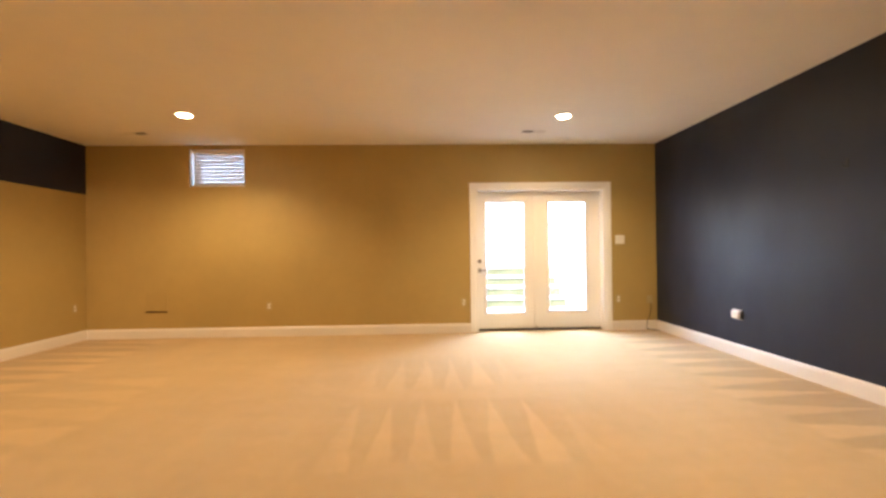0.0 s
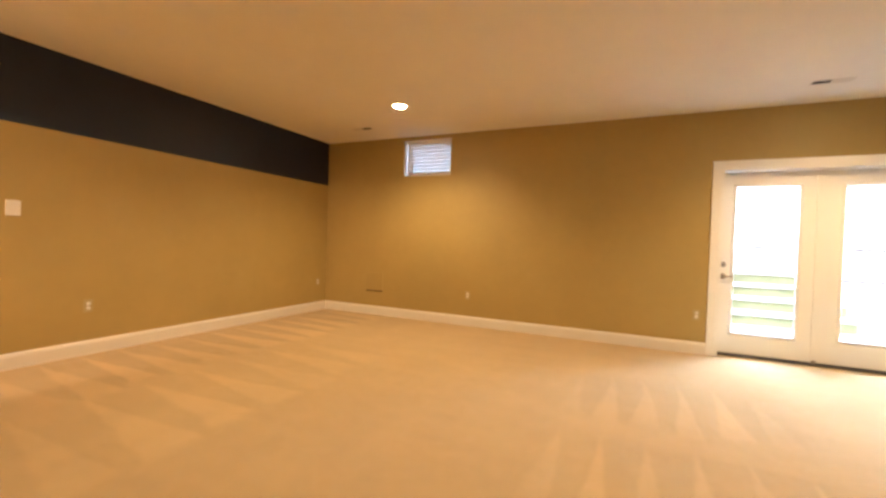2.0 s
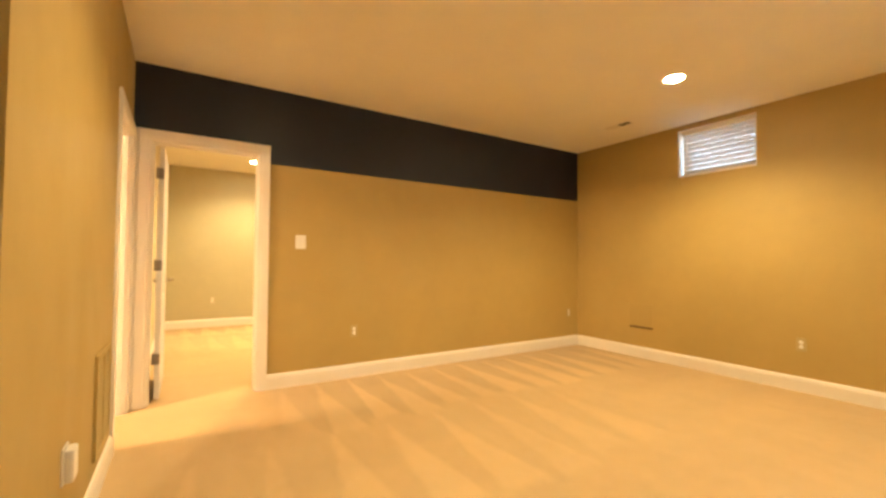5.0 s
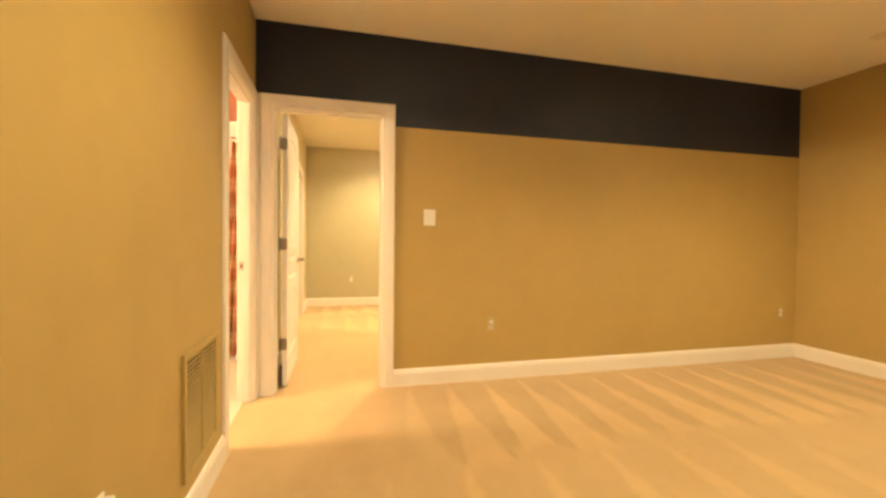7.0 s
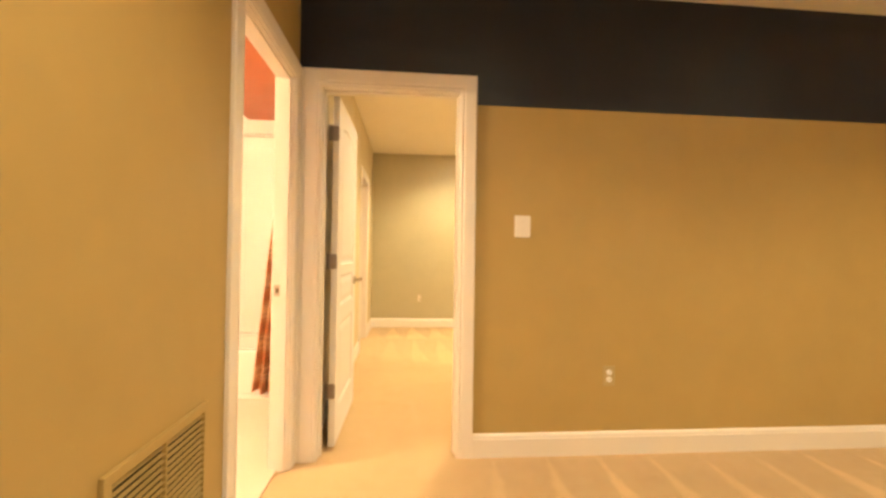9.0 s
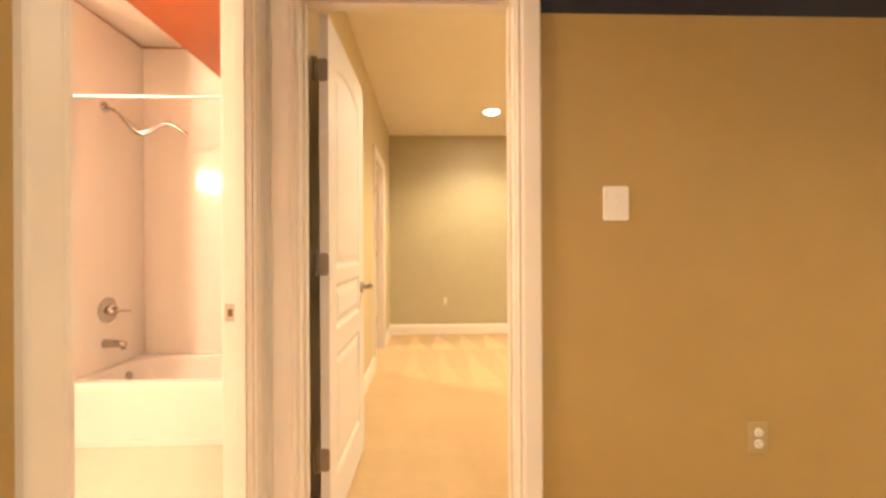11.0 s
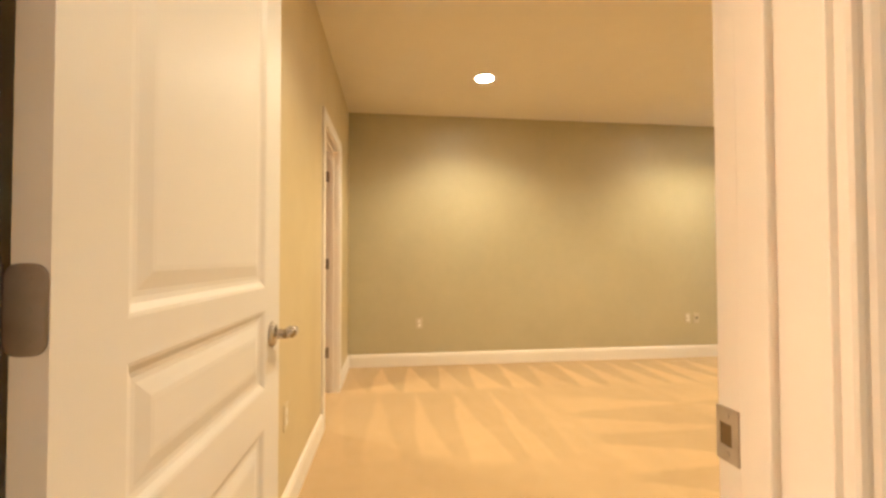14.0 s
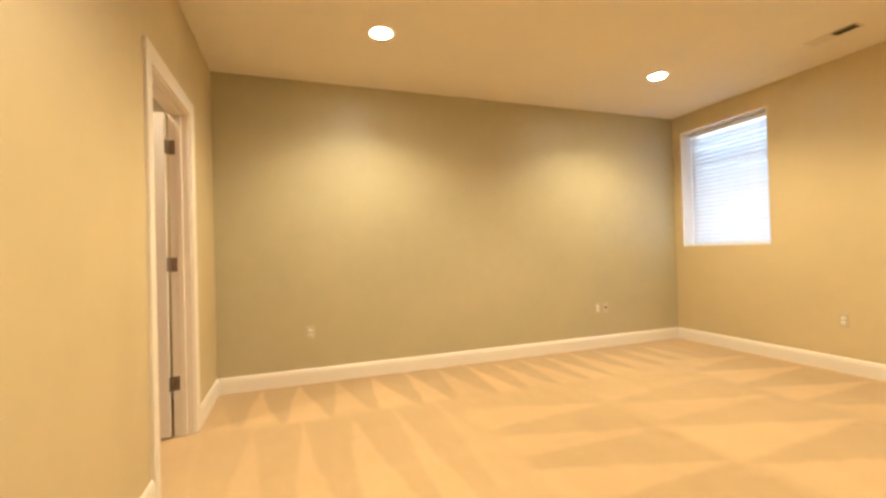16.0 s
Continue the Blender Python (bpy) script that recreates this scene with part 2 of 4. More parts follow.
def cyl(bm, radius, depth, m, segments=24, top=None):
    """A cylinder along m's z, standing on m's origin."""
    bmesh.ops.create_cone(bm, cap_ends=True, segments=segments, radius1=radius, radius2=radius if top is None else top, depth=depth,
                          matrix=m @ Matrix.Translation((0, 0, depth / 2)))
    return bm


def lathe(bm, outline, m, segments=32):
    """Turn an outline of (radius, height) about m's z."""
    rings = []
    for r, h in outline:
        rings.append([bm.verts.new(m @ Vector((r * math.cos(2 * math.pi * k / segments), r * math.sin(2 * math.pi * k / segments), h))) for k in range(segments)])
    for a, b in zip(rings, rings[1:]):
        for k in range(segments):
            bm.faces.new((a[k], a[(k + 1) % segments], b[(k + 1) % segments], b[k]))
    for ring, turn in ((rings[0], True), (rings[-1], False)):
        bm.faces.new(list(reversed(ring)) if turn else ring)
    return bm


def tube(bm, points, radius, segments=12):
    """A round bar along a line of points."""
    points = [Vector(p) for p in points]
    rings = []
    for k, p in enumerate(points):
        way = (points[min(k + 1, len(points) - 1)] - points[max(k - 1, 0)]).normalized()
        side = way.cross(Vector((0, 0, 1)))
        side = side.normalized() if side.length > 0.05 else Vector((1, 0, 0))
        up = side.cross(way).normalized()
        r = radius[k] if isinstance(radius, (list, tuple)) else radius
        rings.append([bm.verts.new(p + side * (r * math.cos(2 * math.pi * j / segments)) + up * (r * math.sin(2 * math.pi * j / segments))) for j in range(segments)])
    for a, b in zip(rings, rings[1:]):
        for j in range(segments):
            bm.faces.new((a[j], a[(j + 1) % segments], b[(j + 1) % segments], b[j]))
    bm.faces.new(list(reversed(rings[0])))
    bm.faces.new(rings[-1])
    return bm


def finish(bm, name, material, smooth=False):
    bmesh.ops.recalc_face_normals(bm, faces=bm.faces)
    mesh = bpy.data.meshes.new(name)
    bm.to_mesh(mesh)
    bm.free()
    mesh.materials.append(material)
    if smooth:
        mesh.shade_smooth()
        mesh.set_sharp_from_angle(angle=radians(38))
    return mesh


def whole(name, bm, material, label, category, kind="", group="", smooth=False, at=None):
    ob = new(name, finish(bm, name, material, smooth))
    if at is not None:
        ob.matrix_basis = at
    return tagged(ob, label, category, group, kind)


def part(name, bm, material, parent, label="", smooth=False):
    ob = new(name, finish(bm, name, material, smooth))
    ob.parent = parent
    return tagged(ob, label)


def base(name, at, label, category, group="", kind=""):
    ob = new(name)
    ob.empty_display_size = 0.1
    ob.matrix_basis = at
    return tagged(ob, label, category, group, kind)


def fresh():
    return bmesh.new()


def wall_along(bm, axis, a0, a1, d0, d1, z0, z1, holes=()):
    """A wall along x or y from a0 to a1, between depths d0 and d1, with holes (h0, h1, zlow, zhigh) right through it."""
    cuts = sorted({a0, a1, *[h[0] for h in holes], *[h[1] for h in holes]})
    levels = sorted({z0, z1, *[h[2] for h in holes], *[h[3] for h in holes]})
    grid = {}
    for i in range(len(cuts) - 1):
        for j in range(len(levels) - 1):
            am, zm = (cuts[i] + cuts[i + 1]) / 2, (levels[j] + levels[j + 1]) / 2
            grid[i, j] = not any(h[0] < am < h[1] and h[2] < zm < h[3] for h in holes)

    def at(a, d, z):
        return Vector((a, d, z)) if axis == "x" else Vector((d, a, z))

    store = {}

    def vert(a, d, z):
        key = (round(a, 5), round(d, 5), round(z, 5))
        if key not in store:
            store[key] = bm.verts.new(at(a, d, z))
        return store[key]

    for (i, j), solid in grid.items():
        if not solid:
            continue
        p, q, s, t = cuts[i], cuts[i + 1], levels[j], levels[j + 1]
        for d in (d0, d1):
            bm.faces.new((vert(p, d, s), vert(q, d, s), vert(q, d, t), vert(p, d, t)))
        if not grid.get((i - 1, j)):
            bm.faces.new((vert(p, d0, s), vert(p, d1, s), vert(p, d1, t), vert(p, d0, t)))
        if not grid.get((i + 1, j)):
            bm.faces.new((vert(q, d0, s), vert(q, d1, s), vert(q, d1, t), vert(q, d0, t)))
        if not grid.get((i, j - 1)):
            bm.faces.new((vert(p, d0, s), vert(q, d0, s), vert(q, d1, s), vert(p, d1, s)))
        if not grid.get((i, j + 1)):
            bm.faces.new((vert(p, d0, t), vert(q, d0, t), vert(q, d1, t), vert(p, d1, t)))
    return bm


def wall(name, label, material, *args, **kw):
    return whole(name, wall_along(fresh(), *args, **kw), material, label, "wall", "structure")


def skirt(bm, p, q, inward, height=0.13):
    """A run of baseboard from p to q on the floor, its back to the wall, with a stepped and rounded top."""
    p, q, inward = Vector((*p, 0)), Vector((*q, 0)), Vector((*inward, 0))
    shape = [(0.0, 0.0), (0.015, 0.0), (0.015, height * 0.76), (0.0125, height * 0.80), (0.0115, height * 0.87), (0.008, height * 0.94), (0.004, height * 0.985), (0.0, height)]
    rings = [[bm.verts.new(end + inward * d + Vector((0, 0, z))) for d, z in shape] for end in (p, q)]
    n = len(shape)
    for k in range(n):
        bm.faces.new((rings[0][k], rings[0][(k + 1) % n], rings[1][(k + 1) % n], rings[1][k]))
    bm.faces.new(rings[0])
    bm.faces.new(list(reversed(rings[1])))


CASING = [(0.0, 0.0), (0.0, 0.010), (0.003, 0.0125), (0.009, 0.0125), (0.012, 0.0108), (0.016, 0.0108), (0.020, 0.0135), (0.027, 0.0150), (0.079, 0.0168), (0.084, 0.0155), (0.086, 0.012), (0.086, 0.0)]


def casing(bm, origin, along, normal, width, height, shape=CASING):
    """A mitred casing round an opening. origin: the foot of the opening's first side."""
    origin, along, normal, up = Vector(origin), Vector(along), Vector(normal), Vector((0, 0, 1))
    stations = [(0, 0, -1, 0), (0, height, -1, 1), (width, height, 1, 1), (width, 0, 1, 0)]
    rings = [[bm.verts.new(origin + along * (a + sa * u) + up * (z + sz * u) + normal * v) for u, v in shape] for a, z, sa, sz in stations]
    n = len(shape)
    for r, s in zip(rings, rings[1:]):
        for k in range(n):
            bm.faces.new((r[k], r[(k + 1) % n], s[(k + 1) % n], s[k]))
    bm.faces.new(rings[0])
    bm.faces.new(list(reversed(rings[-1])))


# ---- the structure ----
XW, XE, YN, YS = -4.625, 3.278, 6.082, 1.10
XW2 = -4.745
RX, RS, RN = -8.74, 1.157, 6.134
H, H2 = 2.64, 2.65
BX, BY = -6.34, -0.45
STUB, BS = -5.565, -1.35
YBACK = -3.2
XBAY = -1.95
D2 = (1.213, 1.993, 0.0, 2.05)
D1 = (-4.545, -3.832, 0.0, 2.05)
D3 = (-7.95, -7.18, 0.0, 2.04)
FD = (0.70, 2.546, 0.0, 2.017)
W1 = (-3.235, -2.485, 2.068, 2.585)
W2 = (-8.63, -7.66, 1.10, 2.447)

bm = box(fresh(), RX - 0.2, XE + 0.2, YBACK - 0.2, YN + 0.14, -0.2, 0.0)
floor = whole("floor", bm, CARPET, "beige cut-pile carpet with pale wedge-shaped vacuum strokes", "carpet", "structure")
bm = box(fresh(), BX - 0.05, -2.2, BS - 0.05, 1.042, 0.0, 0.006)
whole("floor_bath", bm, VINYL, "cream vinyl floor of the small bathroom", "floor", "structure")

bm = wall_along(fresh(), "x", XW - 0.06, XE + 0.2, YBACK - 0.2, YN + 0.3, H, H + 0.2)
whole("ceiling", bm, CEILING, "flat off-white painted ceiling lit warm by recessed lamps", "ceiling", "structure")
bm = wall_along(fresh(), "x", RX - 0.2, XW - 0.06, YBACK - 0.2, RN + 0.4, H2, H2 + 0.2)
whole("ceiling_bedroom", bm, CEILING, "flat off-white painted ceiling of the second room", "ceiling", "structure")

wall("wall_north", "tan painted wall with a patio door and a small high window", TAN, "x", XW - 0.12, XE + 0.2, YN, YN + 0.22, 0, H, holes=[FD, W1])
wall("wall_east", "deep navy blue painted wall", NAVY, "y", YBACK, YN, XE, XE + 0.2, 0, H)
STRIPE = 1.972
wall("wall_west", "tan painted wall below a broad navy band", TAN, "y", YS - 0.115, YN, XW2 + 0.003, XW, 0, STRIPE, holes=[(D2[0], D2[1], 0, STRIPE)])
wall("wall_band", "navy blue painted band along the top of the wall", NAVY, "y", YS, YN, XW2 + 0.003, XW, STRIPE, H, holes=[(D2[0], D2[1], STRIPE, D2[3])])
wall("wall_south", "tan painted wall with the bathroom doorway", TAN, "x", XW, XBAY, YS - 0.083, YS, 0, H, holes=[D1])
wall("wall_bay", "tan painted wall turning away from the corner", TAN, "y", YBACK, YS - 0.083, XBAY - 0.12, XBAY, 0, H)
wall("wall_back", "plain tan wall closing the room", TAN, "x", XBAY, XE, YBACK - 0.2, YBACK, 0, H)
wall("wall_room_side", "pale gold painted partition of the second room", CREAM, "y", RS, RN, XW2 - 0.002, XW2 + 0.003, 0, H2, holes=[D2])
wall("wall_sage", "sage green painted accent wall", SAGE, "y", RS, RN, RX - 0.15, RX, 0, H2)
wall("wall_room_south", "pale gold painted wall with a closet doorway", CREAM, "x", RX, XW2 + 0.003, RS - 0.112, RS, 0, H2, holes=[D3])
wall("wall_room_north", "pale gold painted wall with a deep window recess", CREAM, "x", RX, XW2 + 0.003, RN, RN + 0.30, 0, H2, holes=[W2])
wall("wall_closet_west", "pale plain closet wall", CREAM, "y", -0.9, RS - 0.112, RX - 0.15, RX, 0, H2)
wall("wall_closet_back", "pale plain closet back wall", CREAM, "x", RX, BX - 0.15, -1.0, -0.9, 0, H2)
wall("wall_bath_west", "white bathroom partition behind the tub", ORANGE, "y", BS - 0.12, RS - 0.114, BX - 0.15, BX, 0, H2)
wall("wall_bath_stub", "orange painted stub wall at the end of the tub", ORANGE, "y", BS, BY, BX, STUB, 0, H2)
wall("wall_bath_south", "orange painted bathroom wall", ORANGE, "x", BX, -2.2, BS - 0.12, BS, 0, H2)
wall("wall_bath_east", "white painted bathroom end wall", PLASTER, "y", BS, YS - 0.086, -2.3, -2.2, 0, H2)
wall("wall_bath_north", "white painted bathroom wall by the door", PLASTER, "x", XW + 0.002, -2.3, YS - 0.090, YS - 0.084, 0, H, holes=[D1])
wall("wall_bath_inner", "white painted bathroom wall at the end of the tub", PLASTER, "x", BX, XW + 0.001, 0.985, RS - 0.114, 0, H2)
bm = box(fresh(), BX, -2.3, 0.20, YS - 0.091, 2.36, H - 0.002)
whole("wall_bulkhead", bm, ORANGE, "orange boxed-in duct below the bathroom ceiling", "bulkhead", "structure")

# baseboards
runs = {
    "north": [((XW, YN), (FD[0] - 0.08, YN), (0, -1)), ((FD[1] + 0.08, YN), (XE, YN), (0, -1))],
    "east": [((XE, YBACK), (XE, YN - 0.015), (-1, 0))],
    "west": [((XW, D2[1] + 0.08), (XW, YN - 0.015), (1, 0))],
    "south": [((D1[1] + 0.08, YS), (XBAY, YS), (0, 1))],
    "bay": [((XBAY, YBACK), (XBAY, YS), (1, 0))],
    "back": [((XBAY + 0.015, YBACK), (XE - 0.015, YBACK), (0, 1))],
    "sage": [((RX, RS), (RX, RN), (1, 0))],
    "room_south": [((RX + 0.015, RS), (D3[0] - 0.08, RS), (0, 1)), ((D3[1] + 0.08, RS), (XW2 - 0.003, RS), (0, 1))],
    "room_north": [((RX + 0.015, RN), (XW2 - 0.003, RN), (0, -1))],
    "bath": [((STUB, BS), (STUB, BY - 0.001), (1, 0)), ((STUB + 0.015, BS), (-4.50, BS), (0, 1)), ((-2.98, BS), (-2.3, BS), (0, 1))],
}
for where, pieces in runs.items():
    bm = fresh()
    for p, q, inward in pieces:
        skirt(bm, p, q, inward)
    whole("baseboard_" + where, bm, TRIM, "white painted moulded baseboard above the carpet", "baseboard", "structure")

# casings, jambs and stops
def lining(bm, axis, lo, hi, top, d0, d1, stop):
    """The jambs and head that line a doorway, with the stop against which the door closes."""
    def put(a0, a1, e0, e1, z0, z1):
        if axis == "x":
            box(bm, a0, a1, e0, e1, z0, z1, 0.0015)
        else:
            box(bm, e0, e1, a0, a1, z0, z1, 0.0015)
    put(lo - 0.002, lo + 0.012, d0, d1, 0, top)
    put(hi - 0.012, hi + 0.002, d0, d1, 0, top)
    put(lo + 0.012, hi - 0.012, d0, d1, top - 0.012, top + 0.002)
    s0, s1 = stop
    put(lo + 0.012, lo + 0.023, s0, s1, 0, top - 0.012)
    put(hi - 0.023, hi - 0.012, s0, s1, 0, top - 0.012)
    put(lo + 0.023, hi - 0.023, s0, s1, top - 0.023, top - 0.012)


bm = fresh()
casing(bm, (XW, D2[0] + 0.004, 0), (0, 1, 0), (1, 0, 0), D2[1] - D2[0] - 0.008, D2[3] - 0.004)
casing(bm, (XW2 - 0.002, D2[0] + 0.004, 0), (0, 1, 0), (-1, 0, 0), D2[1] - D2[0] - 0.008, D2[3] - 0.004)
lining(bm, "y", D2[0], D2[1], D2[3], XW2 - 0.003, XW + 0.001, (XW2 + 0.038, XW2 + 0.073))
box(bm, XW + 0.0005, XW + 0.0125, YS + 0.0005, D2[0] - 0.0825, 0, D2[3] + 0.08, 0.001)
whole("trim_room_doorway", bm, TRIM, "white moulded casing and jambs of the second room's doorway", "door frame", "structure")
bm = fresh()
casing(bm, (D1[0] + 0.004, YS, 0), (1, 0, 0), (0, 1, 0), D1[1] - D1[0] - 0.008, D1[3] - 0.004)
casing(bm, (D1[0] + 0.004, YS - 0.090, 0), (1, 0, 0), (0, -1, 0), D1[1] - D1[0] - 0.008, D1[3] - 0.004)
lining(bm, "x", D1[0], D1[1], D1[3], YS - 0.091, YS + 0.001, (YS - 0.052, YS - 0.018))
whole("trim_bath_doorway", bm, TRIM, "white moulded casing and jambs of the bathroom doorway", "door frame", "structure")
bm = fresh()
casing(bm, (D3[0] + 0.004, RS, 0), (1, 0, 0), (0, 1, 0), D3[1] - D3[0] - 0.008, D3[3] - 0.004)
lining(bm, "x", D3[0], D3[1], D3[3], RS - 0.113, RS + 0.001, (RS - 0.075, RS - 0.04))
whole("trim_closet_doorway", bm, TRIM, "white moulded casing and jambs of the closet doorway", "door frame", "structure")


# ---- panelled doors ----
def loop_panel(x0, x1, z0, z1, arch, inset, n=10):
    """The outline of a door panel, drawn in by inset, with an arched top."""
    a, b, c, d = x0 + inset, x1 - inset, z0 + inset, z1 - inset
    pts = [(a, c), (b, c)]
    for k in range(n + 1):
        u = k / n
        x = b + (a - b) * u
        pts.append((x, d - arch * (2 * u - 1) ** 2))
    return pts


def panel_door(bm, width, height, thick, panels):
    """A moulded door with its hinge edge at x = 0, its faces at y = 0 and y = -thick, standing on z = 0. panels: (x0, x1, z0, z1, arch)."""
    for side, y0 in ((1, 0.0), (-1, -thick)):
        xs = sorted({0.0, width, *[p[0] for p in panels], *[p[1] for p in panels]})
        zs = sorted({0.0, height, *[p[2] for p in panels], *[p[3] for p in panels]})
        for i in range(len(xs) - 1):
            for j in range(len(zs) - 1):
                xm, zm = (xs[i] + xs[i + 1]) / 2, (zs[j] + zs[j + 1]) / 2
                if any(p[0] < xm < p[1] and p[2] < zm < p[3] for p in panels):
                    continue
                quad = [bm.verts.new((x, y0, z)) for x, z in ((xs[i], zs[j]), (xs[i + 1], zs[j]), (xs[i + 1], zs[j + 1]), (xs[i], zs[j + 1]))]
                bm.faces.new(quad if side < 0 else list(reversed(quad)))
        for x0, x1, z0, z1, arch in panels:
            rings = [[(x, z) for x, z in loop_panel(x0, x1, z0, z1, 0.0, 0.0)]]
            depths = [0.0]
            for inset, depth in ((0.0, 0.0), (0.006, 0.0018), (0.016, 0.0080), (0.024, 0.0098), (0.032, 0.0095), (0.056, 0.0032), (0.064, 0.0025)):
                rings.append(loop_panel(x0, x1, z0, z1, arch, inset))
                depths.append(depth)
            rows = [[bm.verts.new((x, y0 - side * d, z)) for x, z in ring] for ring, d in zip(rings, depths)]
            n = len(rows[0])
            for r, s in zip(rows, rows[1:]):
                for k in range(n):
                    q = (r[k], r[(k + 1) % n], s[(k + 1) % n], s[k])
                    if len({tuple(v.co) for v in q}) > 2:
                        bm.faces.new(q if side < 0 else tuple(reversed(q)))
            bm.faces.new(rows[-1] if side < 0 else list(reversed(rows[-1])))
    for a, b in (((0, 0), (width, 0)), ((width, 0), (width, height)), ((width, height), (0, height)), ((0, height), (0, 0))):
        bm.faces.new([bm.verts.new(p) for p in ((a[0], 0, a[1]), (b[0], 0, b[1]), (b[0], -thick, b[1]), (a[0], -thick, a[1]))])
    bmesh.ops.remove_doubles(bm, verts=bm.verts, dist=0.0002)
    return bm


def cover_plate(bm, w, h, depth, corner=0.008):
    """A plate with rounded corners and an eased front edge, its back on y = 0."""
    rings = []
    for y, inset in ((0.0, 0.0), (depth * 0.55, 0.0), (depth * 0.9, 0.0012), (depth, 0.0035)):
        ring = []
        for cx, cz, a0 in ((w / 2, h / 2, 0), (-w / 2, h / 2, 90), (-w / 2, -h / 2, 180), (w / 2, -h / 2, 270)):
            for k in range(5):
                a = radians(a0 + 22.5 * k)
                ring.append(bm.verts.new((cx - math.copysign(corner, cx) + (corner - inset) * math.cos(a), y, cz - math.copysign(corner, cz) + (corner - inset) * math.sin(a))))
        rings.append(ring)
    n = len(rings[0])
    for p, q in zip(rings, rings[1:]):
        for k in range(n):
            bm.faces.new((p[k], p[(k + 1) % n], q[(k + 1) % n], q[k]))
    bm.faces.new(rings[-1])
    bm.faces.new(list(reversed(rings[0])))
    return bm


def plate_into(bm, w, h, depth, corner, m):
    """Adds a plate with rounded corners to bm, turned and placed by m."""
    sub = cover_plate(fresh(), w, h, depth, corner)
    bmesh.ops.transform(sub, matrix=m, verts=sub.verts)
    mesh = bpy.data.meshes.new("leaf")
    sub.to_mesh(mesh)
    sub.free()
    bm.from_mesh(mesh)
    bpy.data.meshes.remove(mesh)


def hinge(parent, z, name="hinge"):
    """A butt hinge at the door's hinge edge: two leaves with rounded corners and a knuckle."""
    bm = fresh()
    plate_into(bm, 0.040, 0.088, 0.0024, 0.014, Matrix.Translation((0.0, -0.014, z)) @ pose(0, 0, 0, 0, 0, 90))
    box(bm, -0.036, -0.004, 0.0165, 0.0188, z - 0.044, z + 0.044, 0.0006)
    for k in range(5):
        cyl(bm, 0.0062, 0.0166, Matrix.Translation((-0.004, 0.010, z - 0.044 + 0.0177 * k)), 12)
    cyl(bm, 0.0045, 0.006, Matrix.Translation((-0.004, 0.010, z + 0.0445)), 12)
    for dz in (-0.03, 0.0, 0.03):
        cyl(bm, 0.0035, 0.0008, Matrix.Translation((-0.0022, -0.017, z + dz)) @ pose(0, 0, 0, 0, -90, 0), 10)
    return part(name, bm, BRONZE, parent, "dull metal butt hinge", True)


def lever(parent, x, z, way, side=1, thick=0.035):
    """A lever handle with a round rose. way: the sign of x towards which the lever points."""
    y = 0.0 if side > 0 else -thick
    bm = fresh()
    m = Matrix.Translation((x, y, z)) @ pose(0, 0, 0, -90 * side, 0, 0)
    lathe(bm, [(0.033, 0.0), (0.033, 0.004), (0.030, 0.009), (0.020, 0.013), (0.013, 0.016), (0.012, 0.042), (0.010, 0.046)], m)
    handle = part("door_handle", bm, NICKEL, parent, "satin nickel lever handle", True)
    bm = fresh()
    pts = [(x + way * d, y + side * (0.048 - 0.6 * d * d), z + 0.004 - 0.004 * math.sin(d * 60) - 1.2 * d * d) for d in [-0.014 + 0.0050 * k for k in range(16)]]
    tube(bm, pts, [0.007, 0.013, 0.0155, 0.0155, 0.014, 0.0125, 0.0115, 0.011, 0.011, 0.0112, 0.0118, 0.0125, 0.013, 0.0125, 0.010, 0.005], 16)
    part("lever", bm, NICKEL, handle, "", True)


PANELS = [(0.115, 0.645, 1.035, 1.905, 0.045), (0.115, 0.645, 0.785, 0.980, 0.0), (0.115, 0.645, 0.19, 0.690, 0.0)]
door = base("door_1", Matrix.Translation((XW2 - 0.010, 1.262, 0.018)) @ pose(0, 0, 0, 0, 0, 179.3), "open white moulded three-panel door with a nickel lever", "door", kind="structure")


# The door's own y runs towards the wall behind it once it stands open, so its seen face is the one at y = -thick.
part("slab", panel_door(fresh(), 0.768, 2.015, 0.035, PANELS), DOOR, door)
for z in (0.315, 1.06, 1.80):
    hinge(door, z)
lever(door, 0.697, 0.912, 1, -1)
lever(door, 0.70, 0.905, -1, 1)
bm = box(fresh(), 0.7678, 0.7692, -0.030, -0.005, 0.875, 0.935, 0.0005)
part("latch_plate", bm, NICKEL, door)

closet = base("door_2", Matrix.Translation((D3[0] + 0.056, RS - 0.125, 0.018)) @ pose(0, 0, 0, 0, 0, -90), "open white moulded closet door with metal hinges", "door", kind="structure")
part("slab", panel_door(fresh(), 0.735, 2.005, 0.035, [(0.115, 0.62, 1.035, 1.895, 0.045), (0.115, 0.62, 0.785, 0.966, 0.0), (0.115, 0.62, 0.19, 0.690, 0.0)]), DOOR, closet)
for z in (0.315, 1.06, 1.80):
    bm = fresh()
    plate_into(bm, 0.038, 0.088, 0.0024, 0.012, Matrix.Translation((0.0, -0.021, z)) @ pose(0, 0, 0, 0, 0, 90))
    box(bm, -0.048, -0.012, -0.0436, -0.0414, z - 0.044, z + 0.044, 0.0006)
    for k in range(5):
        cyl(bm, 0.0062, 0.0166, Matrix.Translation((-0.0055, -0.040, z - 0.044 + 0.0177 * k)), 12)
    part("hinge", bm, BRONZE, closet, "dull metal butt hinge", True)


